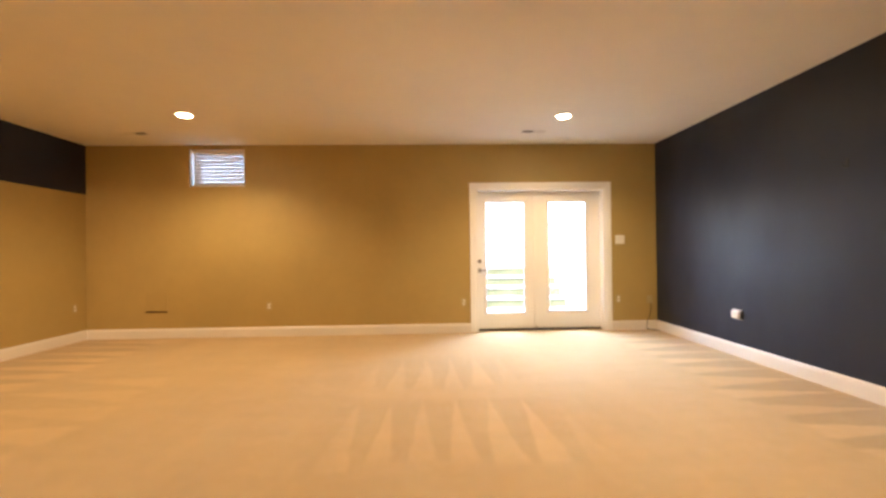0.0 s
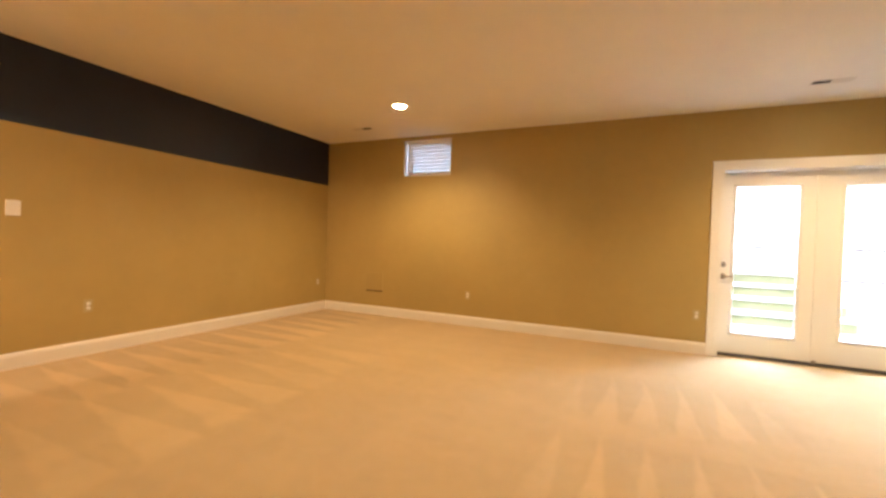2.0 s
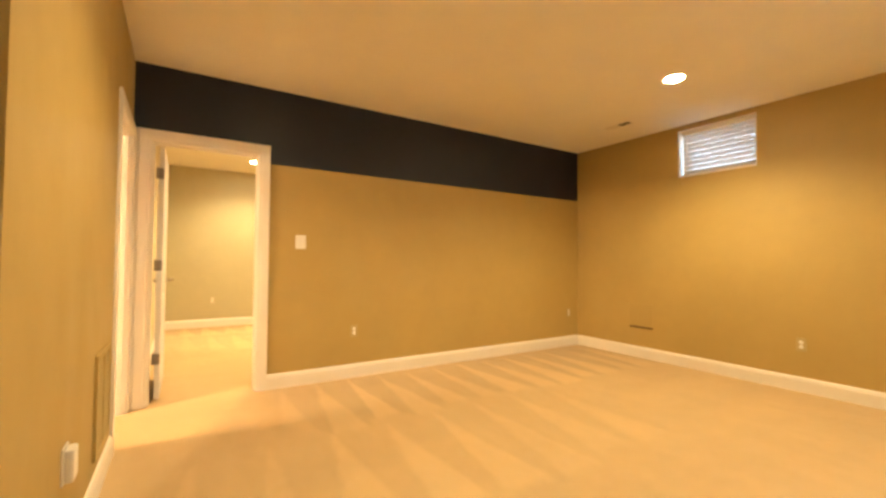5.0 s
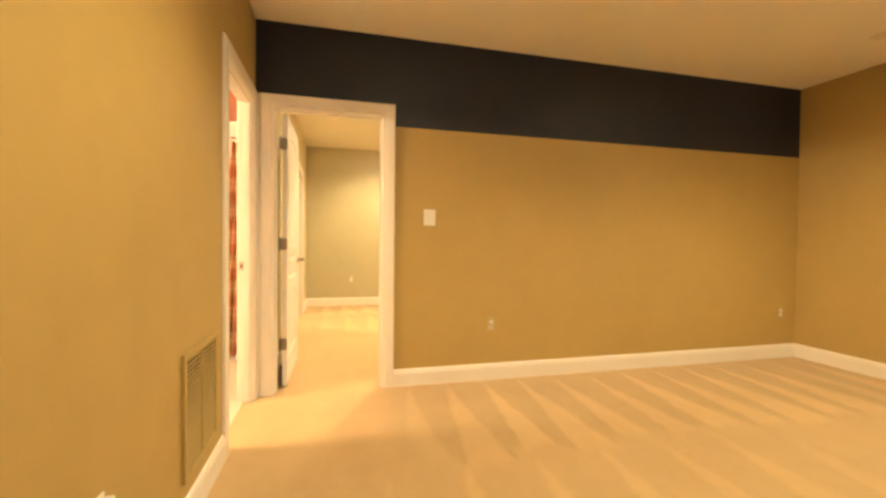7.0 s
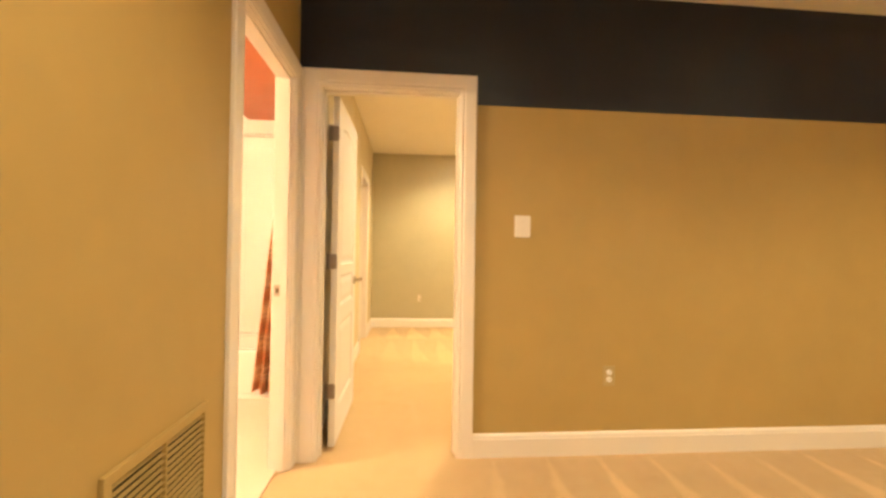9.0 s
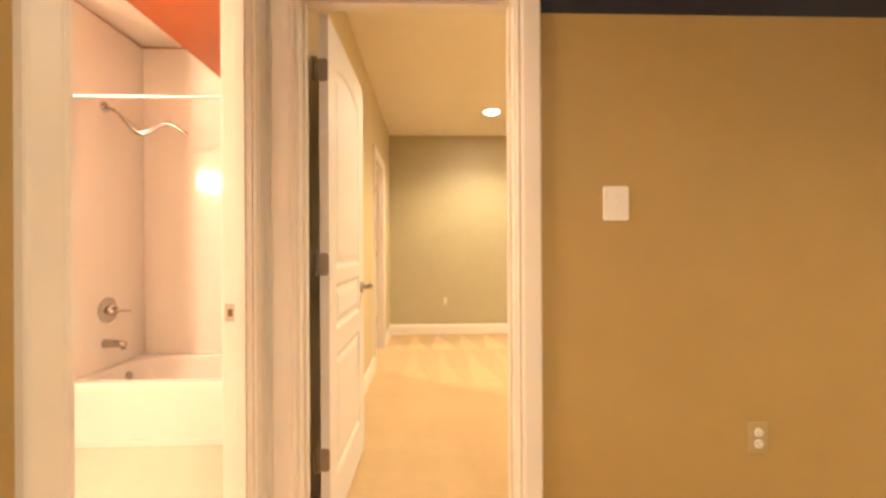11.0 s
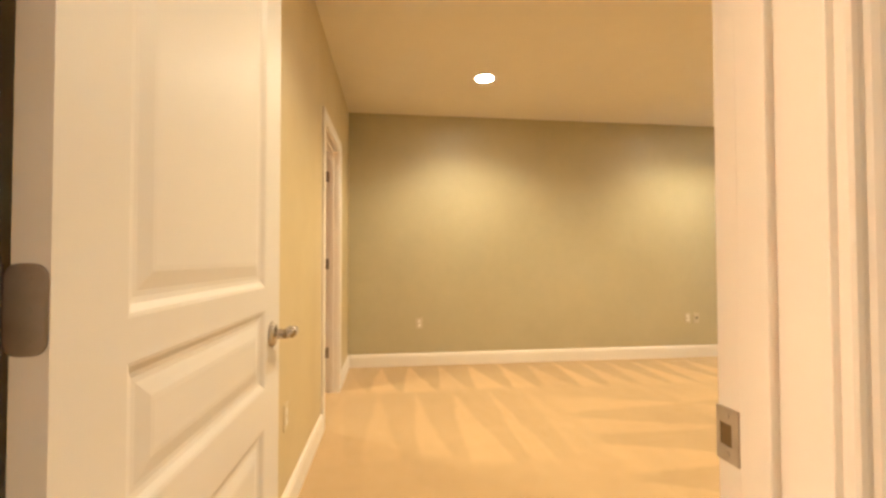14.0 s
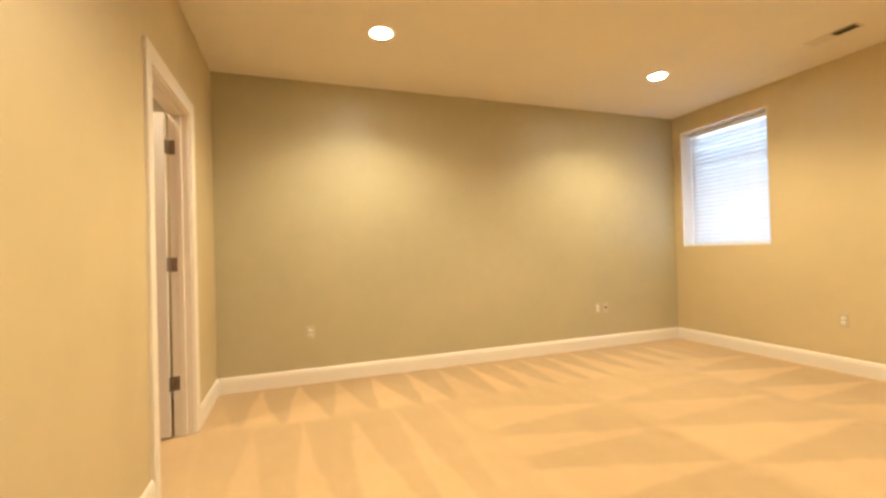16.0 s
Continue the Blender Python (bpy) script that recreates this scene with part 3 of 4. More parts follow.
def strike(name, at, label):
    """A strike plate with its square hole and curved lip, standing on the local yz plane, its back on x = 0."""
    ob = base(name, at, label, "strike plate")
    bm = fresh()
    for y0, y1, z0, z1 in ((-0.014, 0.016, 0.012, 0.029), (-0.014, 0.016, -0.029, -0.012), (-0.014, -0.009, -0.012, 0.012), (0.007, 0.016, -0.012, 0.012)):
        box(bm, 0, 0.002, y0, y1, z0, z1)
    bmesh.ops.remove_doubles(bm, verts=bm.verts, dist=0.0001)
    part("plate", bm, BRUSHED, ob)
    # no real recess: a flat plate whose brown colour gives the hole's shade
    part("latch_hole", box(fresh(), 0.0, 0.0008, -0.009, 0.007, -0.012, 0.012), GAP_SHADE, ob)
    for z in (-0.021, 0.021):
        part("screw", cyl(fresh(), 0.0035, 0.0008, Matrix.Translation((0.002, 0.001, z)) @ pose(0, 0, 0, 0, 90, 0), 10), BRUSHED, ob)
    return ob


strike("strike_plate", Matrix.Translation((D1[0] + 0.012, YS - 0.071, 0.93)) @ pose(0, 0, 0, 180, 0, 0), "small nickel strike plate on the bathroom door jamb")
strike("strike_plate", Matrix.Translation((XW2 + 0.010, D2[1] - 0.012, 0.934)) @ pose(0, 0, 0, 0, 0, -90), "small nickel strike plate on the bedroom door jamb")


# ---- patio door ----
PY = YN + 0.13
patio = base("door_3", Matrix.Translation((FD[0], PY, 0.0)), "white double patio door with full-length glass panes", "patio door", kind="structure")
wide, tall = FD[1] - FD[0], FD[3]
bm = fresh()
box(bm, -0.003, 0.030, -0.131, 0.075, 0, tall, 0.002)
box(bm, wide - 0.030, wide + 0.003, -0.131, 0.075, 0, tall, 0.002)
box(bm, 0.030, wide - 0.030, -0.131, 0.075, tall - 0.022, tall + 0.003, 0.002)
part("frame", bm, PATIO, patio)
part("threshold", box(fresh(), 0.030, wide - 0.030, -0.05, 0.085, 0.0, 0.014, 0.004), RUBBER, patio, "dark metal threshold")


def glazed_leaf(name, x0, x1, glass, label):
    """A door leaf: stiles, rails, a raised bead round the glass and the pane."""
    g0, g1, h0, h1 = glass
    leaf = part(name, wall_along(fresh(), "x", x0, x1, -0.002, 0.042, 0.026, tall - 0.026, holes=[(g0, g1, h0, h1)]), PATIO, patio, label)
    bm = fresh()
    bead = [(0.0, 0.0), (0.0, 0.012), (0.008, 0.016), (0.022, 0.010), (0.030, 0.0)]
    stations = [(g0, h0, -1, -1), (g0, h1, -1, 1), (g1, h1, 1, 1), (g1, h0, 1, -1)]
    rings = [[bm.verts.new((a + sa * (u - 0.012), -0.002 - v, z + sz * (u - 0.012))) for u, v in bead] for a, z, sa, sz in stations]
    for k in range(4):
        r, s = rings[k], rings[(k + 1) % 4]
        for i in range(len(bead)):
            bm.faces.new((r[i], r[(i + 1) % len(bead)], s[(i + 1) % len(bead)], s[i]))
    part("glazing_bead", bm, PATIO, leaf)
    pane = part("pane", box(fresh(), g0 - 0.005, g1 + 0.005, 0.017, 0.023, h0 - 0.005, h1 + 0.005), GLASS, leaf)
    pane.visible_shadow = False
    return leaf


mid = 1.572 - FD[0]
left = glazed_leaf("leaf", 0.033, mid - 0.016, (0.852 - FD[0], 1.418 - FD[0], 0.245, 1.842), "hinged white leaf with a lever and deadbolt")
right = glazed_leaf("leaf", mid + 0.016, wide - 0.033, (1.760 - FD[0], 2.308 - FD[0], 0.265, 1.838), "fixed white leaf")
part("astragal", box(fresh(), mid - 0.024, mid + 0.024, -0.016, 0.040, 0.022, tall - 0.024, 0.005), PATIO, patio)
bm = box(fresh(), mid - 0.018, mid + 0.018, -0.03, -0.012, 0.014, 0.05, 0.003)
part("flush_bolt", bm, BRONZE, patio)
part("door_sweep", box(fresh(), 0.034, wide - 0.034, -0.006, 0.036, 0.0145, 0.0255), BLACK, patio, "dark rubber sweep")
bm = fresh()
m = Matrix.Translation((0.070, -0.002, 0.862)) @ pose(0, 0, 0, 90, 0, 0)
lathe(bm, [(0.032, 0.0), (0.032, 0.004), (0.024, 0.010), (0.012, 0.014), (0.011, 0.045)], m)
tube(bm, [(0.062 + 0.011 * k, -0.047, 0.862 - 0.002 * math.sin(k * 0.6)) for k in range(11)], [0.006] + [0.010] * 8 + [0.008, 0.005])
part("door_handle", bm, BRONZE, left, "dull metal lever", True)
bm = fresh()
m = Matrix.Translation((0.066, -0.002, 0.992)) @ pose(0, 0, 0, 90, 0, 0)
lathe(bm, [(0.030, 0.0), (0.030, 0.005), (0.025, 0.012), (0.016, 0.015)], m)
box(bm, 0.061, 0.071, -0.034, -0.012, 0.975, 1.009, 0.003)
part("deadbolt", bm, BRONZE, left, "", True)
bm = fresh()
casing(bm, (FD[0] + 0.004, YN, 0), (1, 0, 0), (0, -1, 0), wide - 0.008, tall - 0.004)
whole("trim_patio_door", bm, PATIO, "white moulded casing round the patio door", "door frame", "structure")


# ---- windows and blinds ----
def blind(name, x0, x1, y, z0, z1, pitch, tilt, label, depth=0.05, cloth=None):
    ob = base(name, Matrix.Translation(((x0 + x1) / 2, y, z0)), label, "window blind")
    w = (x1 - x0) / 2
    h = z1 - z0
    part("head_rail", box(fresh(), -w, w, -0.028, 0.028, h - 0.045, h, 0.003), PLATE, ob)
    bm = fresh()
    box(bm, -w + 0.002, w - 0.002, -0.025, 0.025, 0.0, 0.018, 0.004)
    part("bottom_rail", bm, PLATE, ob)
    mesh = None
    z = 0.018 + pitch * 0.5
    while z < h - 0.055:
        if mesh is None:
            bm = fresh()
            rows = []
            for k in range(7):
                u = k / 6 * 2 - 1
                rows.append([bm.verts.new((s * (w - 0.003), u * depth / 2, 0.0035 * (1 - u * u) + dz)) for s in (-1, 1) for dz in (0, -0.0022)])
            for a, b in zip(rows, rows[1:]):
                bm.faces.new((a[0], a[2], b[2], b[0]))
                bm.faces.new((a[1], b[1], b[3], a[3]))
                bm.faces.new((a[0], b[0], b[1], a[1]))
                bm.faces.new((a[2], a[3], b[3], b[2]))
            bm.faces.new((rows[0][0], rows[0][1], rows[0][3], rows[0][2]))
            bm.faces.new((rows[-1][0], rows[-1][2], rows[-1][3], rows[-1][1]))
            mesh = finish(bm, "slat", cloth or SLAT, True)
        slat = new("slat", mesh)
        slat.parent = ob
        slat.matrix_basis = Matrix.Translation((random.uniform(-0.001, 0.001), 0, z)) @ pose(0, 0, 0, tilt + random.uniform(-2, 2), random.uniform(-0.15, 0.15), 0)
        z += pitch
    for s in (-0.72, 0.72) if w < 0.45 else (-0.78, 0.0, 0.78):
        bm = fresh()
        for yy in (-depth / 2 - 0.001, depth / 2 + 0.001):
            tube(bm, [(s * w, yy, 0.015), (s * w, yy, h - 0.04)], 0.0011, 6)
        part("ladder_cord", bm, PLATE, ob)
    bm = fresh()
    tube(bm, [(-w + 0.06, -0.033, h - 0.05), (-w + 0.06, -0.036, h * 0.4)], 0.004, 8)
    part("tilt_wand", bm, PLATE, ob)
    return ob


def sash_window(name, x0, x1, y, z0, z1, label, rails):
    """A framed window: outer frame, sashes with meeting rails, and the panes."""
    ob = base(name, Matrix.Translation((x0, y, z0)), label, "window", kind="structure")
    w, h = x1 - x0, z1 - z0
    part("window_frame", wall_along(fresh(), "x", -0.003, w + 0.003, 0, 0.08, -0.003, h + 0.003, holes=[(0.04, w - 0.04, 0.04, h - 0.04)]), PLATE, ob)
    edges = [0.04, *rails, h - 0.04]
    for a, b in zip(edges, edges[1:]):
        sash = part("sash", wall_along(fresh(), "x", 0.041, w - 0.041, 0.02, 0.05, a, b, holes=[(0.060, w - 0.060, a + 0.009, b - 0.009)]), PLATE, ob)
        pane = part("pane", box(fresh(), 0.057, w - 0.057, 0.033, 0.037, a + 0.006, b - 0.006), GLASS, sash)
        pane.visible_shadow = False
    return ob


sash_window("window_1", W1[0], W1[1], YN + 0.135, W1[2], W1[3], "small high basement window with white frame behind a blind", [])
blind("venetian_blind", W1[0] + 0.020, W1[1] - 0.008, YN + 0.066, W1[2] + 0.012, W1[3] - 0.004, 0.050, -56, "nearly closed white slatted blind in the small high window", 0.05, SLATSOLID)
bm = fresh()
box(bm, W1[0], W1[0] + 0.006, YN + 0.001, YN + 0.135, W1[2], W1[3])
box(bm, W1[1] - 0.006, W1[1], YN + 0.001, YN + 0.135, W1[2], W1[3])
box(bm, W1[0] + 0.006, W1[1] - 0.006, YN + 0.001, YN + 0.135, W1[3] - 0.003, W1[3])
box(bm, W1[0] + 0.006, W1[1] - 0.006, YN - 0.004, YN + 0.135, W1[2], W1[2] + 0.010)
whole("trim_small_window", bm, TRIM, "white reveal lining the small window", "window trim", "structure")

sash_window("window_2", W2[0], W2[1], RN + 0.20, W2[2], W2[3], "white sash window in a deep plaster recess", [0.66, 0.97])
blind("venetian_blind", W2[0] + 0.012, W2[1] - 0.012, RN + 0.155, W2[2] + 0.012, W2[3] - 0.012, 0.046, 72, "lowered white slatted blind glowing with daylight", 0.05)
bm = fresh()
box(bm, W2[0], W2[0] + 0.006, RN + 0.001, RN + 0.20, W2[2], W2[3])
box(bm, W2[1] - 0.006, W2[1], RN + 0.001, RN + 0.20, W2[2], W2[3])
box(bm, W2[0] + 0.006, W2[1] - 0.006, RN + 0.001, RN + 0.20, W2[3] - 0.006, W2[3])
box(bm, W2[0] + 0.006, W2[1] - 0.006, RN + 0.001, RN + 0.20, W2[2], W2[2] + 0.010)
whole("trim_window_recess", bm, PLASTER, "white plaster reveal of the window recess", "window trim", "structure")


# ---- recessed lamps ----
def can_light(x, y, z, share=1.0):
    ob = base("recessed_light", Matrix.Translation((x, y, z)), "lit recessed ceiling light with a white trim ring", "ceiling light", "recessed ceiling lights")
    bm = fresh()
    lathe(bm, [(0.097, -0.0005), (0.097, -0.005), (0.092, -0.008), (0.078, -0.007), (0.069, -0.0008)], Matrix.Identity(4), 40)
    part("trim_ring", bm, TRIM, ob, "", True)
    bm = fresh()
    lathe(bm, [(0.0685, -0.003), (0.066, -0.0065), (0.055, -0.009), (0.035, -0.011), (0.008, -0.012)], Matrix.Identity(4), 32)
    part("lamp", bm, LAMPGLASS, ob, "glowing frosted reflector lamp", True)
    light = bpy.data.lights.new("recessed lamp", "SPOT")
    light.energy, light.color, light.spot_size, light.spot_blend, light.shadow_soft_size = LAMP_WATTS * share, LAMP_COLOUR, radians(SPOT[0]), SPOT[1], 0.018
    lamp = new("recessed_lamp_light", light)
    lamp.parent = ob
    lamp.matrix_basis = Matrix.Translation((0, 0, -0.038))
    return ob


SPOT = (145, 0.70)
for x, y, share in ((-2.572, 4.815, 1.0), (1.578, 4.872, 1.0), (-2.572, 2.28, 0.60), (1.578, 2.20, 0.8), (1.578, -0.9, 0.8)):
    can_light(x, y, H, share)
# the last is an unseen lamp, added to brighten the closet door and jamb
for x, y, share in ((-7.76, 2.384, 0.86), (-7.788, 4.909, 0.82), (-5.85, 4.909, 0.75), (-5.85, 2.46, 0.88), (-7.68, 0.52, 0.5)):
    can_light(x, y, H2, share)


# ---- ceiling vents ----
def ceiling_vent(x, y, z, w, d, open_part, label):
    """A supply register: a frame, slats, and a dark sheet that paints the duct's shade behind them."""
    ob = base("ceiling_vent", Matrix.Translation((x, y, z)), label, "air vent", "ceiling vents")
    part("backing", box(fresh(), -w / 2 + 0.012, w / 2 - 0.012, -d / 2 + 0.012, d / 2 - 0.012, -0.0025, -0.0005), DUCT_SHADE, ob)
    bm = fresh()
    for x0, x1, y0, y1 in ((-w / 2, w / 2, -d / 2, -d / 2 + 0.016), (-w / 2, w / 2, d / 2 - 0.016, d / 2), (-w / 2, -w / 2 + 0.016, -d / 2 + 0.016, d / 2 - 0.016), (w / 2 - 0.016, w / 2, -d / 2 + 0.016, d / 2 - 0.016), (-0.006, 0.006, -d / 2 + 0.016, d / 2 - 0.016)):
        box(bm, x0, x1, y0, y1, -0.0055, -0.0008, 0.0012)
    part("frame", bm, VENTGREY, ob)
    count = int((d - 0.032) / 0.014)
    closed = finish(box(fresh(), -(w / 4 - 0.008), w / 4 - 0.008, -0.0075, 0.0075, -0.0006, 0.0006), "slat", VENTGREY)
    turned = finish(box(fresh(), -(w / 4 - 0.008), w / 4 - 0.008, -0.0040, 0.0040, -0.0005, 0.0005), "slat", VENTGREY)
    for half in (-1, 1):
        wide_open = half * open_part > 0
        for k in range(1 if wide_open else 0, count, 3 if wide_open else 1):
            slat = new("slat", turned if wide_open else closed)
            slat.parent = ob
            slat.matrix_basis = Matrix.Translation((half * (w / 4 - 0.003), -d / 2 + 0.023 + 0.014 * k, -0.0055)) @ pose(0, 0, 0, 18 if wide_open else -14, 0, 0)
    return ob


ceiling_vent(-3.56, 5.49, H, 0.30, 0.11, 1, "narrow metal supply vent in the ceiling near the corner")
ceiling_vent(1.38, 5.455, H, 0.30, 0.11, -1, "narrow metal supply vent in the ceiling before the patio door")
ceiling_vent(-6.84, 5.60, H2, 0.32, 0.12, 1, "narrow half-dark metal supply vent in the ceiling")

# ---- return grille ----
gx0, gx1, gz0, gz1 = -3.615, -3.180, 0.20, 0.682
grille = base("return_grille", Matrix.Translation(((gx0 + gx1) / 2, YS, gz0)), "tan painted louvred return air grille low on the wall", "air grille")
gw, gh = gx1 - gx0, gz1 - gz0
# dark sheet behind the louvres; the duct's shade is in its colour
part("backing", box(fresh(), -gw / 2 + 0.01, gw / 2 - 0.01, 0.0005, 0.0015, 0.01, gh - 0.01), DUCT_SHADE, grille)
bm = fresh()
for x0, x1, z0, z1 in ((-gw / 2, gw / 2, 0, 0.024), (-gw / 2, gw / 2, gh - 0.024, gh), (-gw / 2, -gw / 2 + 0.024, 0.024, gh - 0.024), (gw / 2 - 0.024, gw / 2, 0.024, gh - 0.024), (-0.004, 0.004, 0.024, gh - 0.024)):
    box(bm, x0, x1, 0.0008, 0.013, z0, z1, 0.002)
part("frame", bm, TAN, grille)
louvre = finish(box(fresh(), -(gw / 4 - 0.0142), gw / 4 - 0.0142, -0.0054, 0.0054, -0.0009, 0.0009), "louvre", TAN)
for half in (-1, 1):
    for k in range(25):
        ob = new("louvre", louvre)
        ob.parent = grille
        ob.matrix_basis = Matrix.Translation((half * (gw / 4 - 0.010), 0.0066, 0.033 + 0.0173 * k)) @ pose(0, 0, 0, -7, 0, 0)


# ---- outlets, switches and small things on the walls ----
def facing(x, y, z, way):
    """A pose on a wall: local x along the wall, local y out of it, local z up."""
    turn = {"+y": 0, "-x": 90, "-y": 180, "+x": -90}[way]
    return Matrix.Translation((x, y, z)) @ pose(0, 0, 0, 0, 0, turn)


def outlet(at, label, material=None, group="wall outlets"):
    material = material or IVORY
    ob = base("outlet", at, label, "outlet", group)
    part("cover_plate", cover_plate(fresh(), 0.070, 0.114, 0.005, 0.005), material, ob)
    for z in (-0.02, 0.02):
        bm = fresh()
        m = Matrix.Translation((0, 0.005, z)) @ pose(0, 0, 0, -90, 0, 0)
        lathe(bm, [(0.0165, 0.0), (0.0165, 0.0015), (0.0155, 0.0022)], m, 20)
        socket = part("socket", bm, PLATE, ob, "", True)
        bm = fresh()
        for x0, x1, z0, z1 in ((-0.0075, -0.0055, 0.0, 0.009), (0.0055, 0.0075, 0.0, 0.008), (-0.002, 0.002, -0.009, -0.005)):
            box(bm, x0, x1, 0.0068, 0.0075, z + z0, z + z1)
        part("slots", bm, BLACK, socket)
    bm = fresh()
    cyl(bm, 0.003, 0.001, Matrix.Translation((0, 0.005, 0)) @ pose(0, 0, 0, -90, 0, 0), 10)
    part("screw", bm, NICKEL, ob)
    return ob


wall_tone = "wall-coloured electrical outlet with pale sockets low on the wall"
outlet(facing(-2.169, YN, 0.414, "-y"), wall_tone, TANPLATE)
outlet(facing(0.522, YN, 0.425, "-y"), wall_tone, TANPLATE)
outlet(facing(2.719, YN, 0.440, "-y"), wall_tone, TANPLATE)
outlet(facing(XW, 2.863, 0.445, "+x"), wall_tone, TANPLATE)
outlet(facing(XW, 5.893, 0.443, "+x"), wall_tone, TANPLATE)
room_tone = "pale electrical outlet low on the second room's wall"
outlet(facing(RX, 1.890, 0.440, "+x"), room_tone)
outlet(facing(RX, 4.950, 0.440, "+x"), room_tone)
outlet(facing(-7.110, RN, 0.440, "-y"), room_tone)
outlet(facing(-6.206, RS, 0.444, "+y"), "wall-coloured electrical outlet low on the pale gold wall", CREAMPLATE)

jack = base("cable_jack", facing(RX, 5.056, 0.438, "+x"), "pale wall plate with a dark cable jack", "wall plate")
part("cover_plate", cover_plate(fresh(), 0.070, 0.114, 0.005, 0.005), IVORY, jack)
bm = cyl(fresh(), 0.011, 0.008, Matrix.Translation((0, 0.005, 0.004)) @ pose(0, 0, 0, -90, 0, 0), 16)
part("socket", bm, BLACK, jack)

guard = base("outlet_cover_box", facing(-2.60, YS, 0.435, "+y"), "white plastic childproof outlet box low on the wall", "outlet cover")
part("back_plate", box(fresh(), -0.042, 0.042, 0, 0.007, -0.062, 0.062, 0.003), PLATE, guard)
part("lid", box(fresh(), -0.036, 0.036, 0.007, 0.034, -0.055, 0.055, 0.008), PLATE, guard)
part("latch", box(fresh(), -0.045, -0.036, 0.012, 0.026, 0.012, 0.028, 0.002), BLACK, guard)

switch = base("switch_plate", facing(XW, 2.346, 1.293, "+x"), "white wall switch plate with one small toggle", "light switch")
part("cover_plate", cover_plate(fresh(), 0.092, 0.124, 0.006), PLATE, switch)
part("toggle", box(fresh(), -0.004, 0.004, 0.005, 0.013, -0.002, 0.010, 0.002), PLATE, switch)
for z in (-0.030, 0.030, -0.016):
    part("screw", cyl(fresh(), 0.0033, 0.001, Matrix.Translation((0, 0.006, z)) @ pose(0, 0, 0, -90, 0, 0), 10), RODMETAL, switch)

pad = base("switch_plate", facing(2.752, YN, 1.280, "-y"), "white double wall switch plate beside the patio door", "light switch")
part("cover_plate", cover_plate(fresh(), 0.132, 0.124, 0.006), PLATE, pad)
for x in (-0.024, 0.024):
    part("rocker", box(fresh(), x - 0.016, x + 0.016, 0.005, 0.011, -0.033, 0.033, 0.002), PLATE, pad)

device = base("wall_outlet_box", facing(XE, 4.53, 0.440, "-x"), "white outlet lying sideways on the navy wall", "outlet")
part("cover_plate", cover_plate(fresh(), 0.144, 0.098, 0.008, 0.012), PLATE, device)
part("plug", box(fresh(), -0.055, 0.045, 0.008, 0.038, -0.034, 0.034, 0.008), PLATE, device)
part("end_block", box(fresh(), -0.090, -0.073, 0, 0.030, -0.040, 0.040, 0.004), BLACK, device, "black block at one end")

panel = base("access_flap", facing(-3.685, YN, 0.372, "-y"), "wall-coloured painted flap with its shade painted dark beneath", "wall panel")
part("cover", box(fresh(), -0.145, 0.145, 0, 0.006, 0.0, 0.262, 0.002), TAN, panel)
# shadow below the flap, put in as a dark brown strip
part("shade_strip", box(fresh(), -0.145, 0.145, 0, 0.010, -0.026, -0.001, 0.003), GAP_SHADE, panel, "dark brown strip for the shade below the flap")

hook = base("wall_hook", facing(XE, 3.347, 1.775, "-x"), "small dark metal hook on the navy wall", "hook")
part("plate", box(fresh(), -0.012, 0.012, 0, 0.004, -0.03, 0.04, 0.0015), BLACK, hook)
bm = fresh()
tube(bm, [(0, 0.004, -0.015), (0, 0.02, -0.028), (0, 0.036, -0.022), (0, 0.042, -0.002), (0, 0.040, 0.012)], 0.004, 8)
part("prong", bm, BLACK, hook, "", True)

bm = fresh()
m = facing(-3.177, YN, 1.995, "-y") @ pose(0, 0, 0, -90, 0, 0)
lathe(bm, [(0.0015, 0.0), (0.0015, 0.012), (0.006, 0.0125), (0.006, 0.015)], m, 12)
whole("wall_nail", bm, IVORY, "small pale nail head below the high window", "nail")

bm = fresh()
line = []
for k in range(40):
    u = k / 39
    line.append((3.165 + 0.02 * math.sin(u * 7) - 0.05 * u, YN - 0.012 - 0.02 * math.sin(u * 3.1), 0.40 - 0.388 * min(1, u * 1.25)))
for k in range(16):
    u = k / 15
    line.append((3.125 + 0.16 * u, YN - 0.02 - 0.10 * math.sin(u * 3.0), 0.012))
tube(bm, line, 0.0045, 8)
cord = base("cable", Matrix.Identity(4), "dark cable hanging from a wall jack down to the carpet", "cable")
part("cord", bm, BLACK, cord, "", True)
part("jack", box(fresh(), 3.130, 3.200, YN - 0.022, YN, 0.375, 0.475, 0.004), TANPLATE, cord)

# ---- bathroom ----
TX0, TX1, TY0, TY1, TH = BX + 0.004, -5.62, BY + 0.004, 0.981, 0.37
tub = base("bathtub", Matrix.Translation((TX1, BY, 0.006)), "white enamelled alcove bathtub with a plain apron", "bathtub")


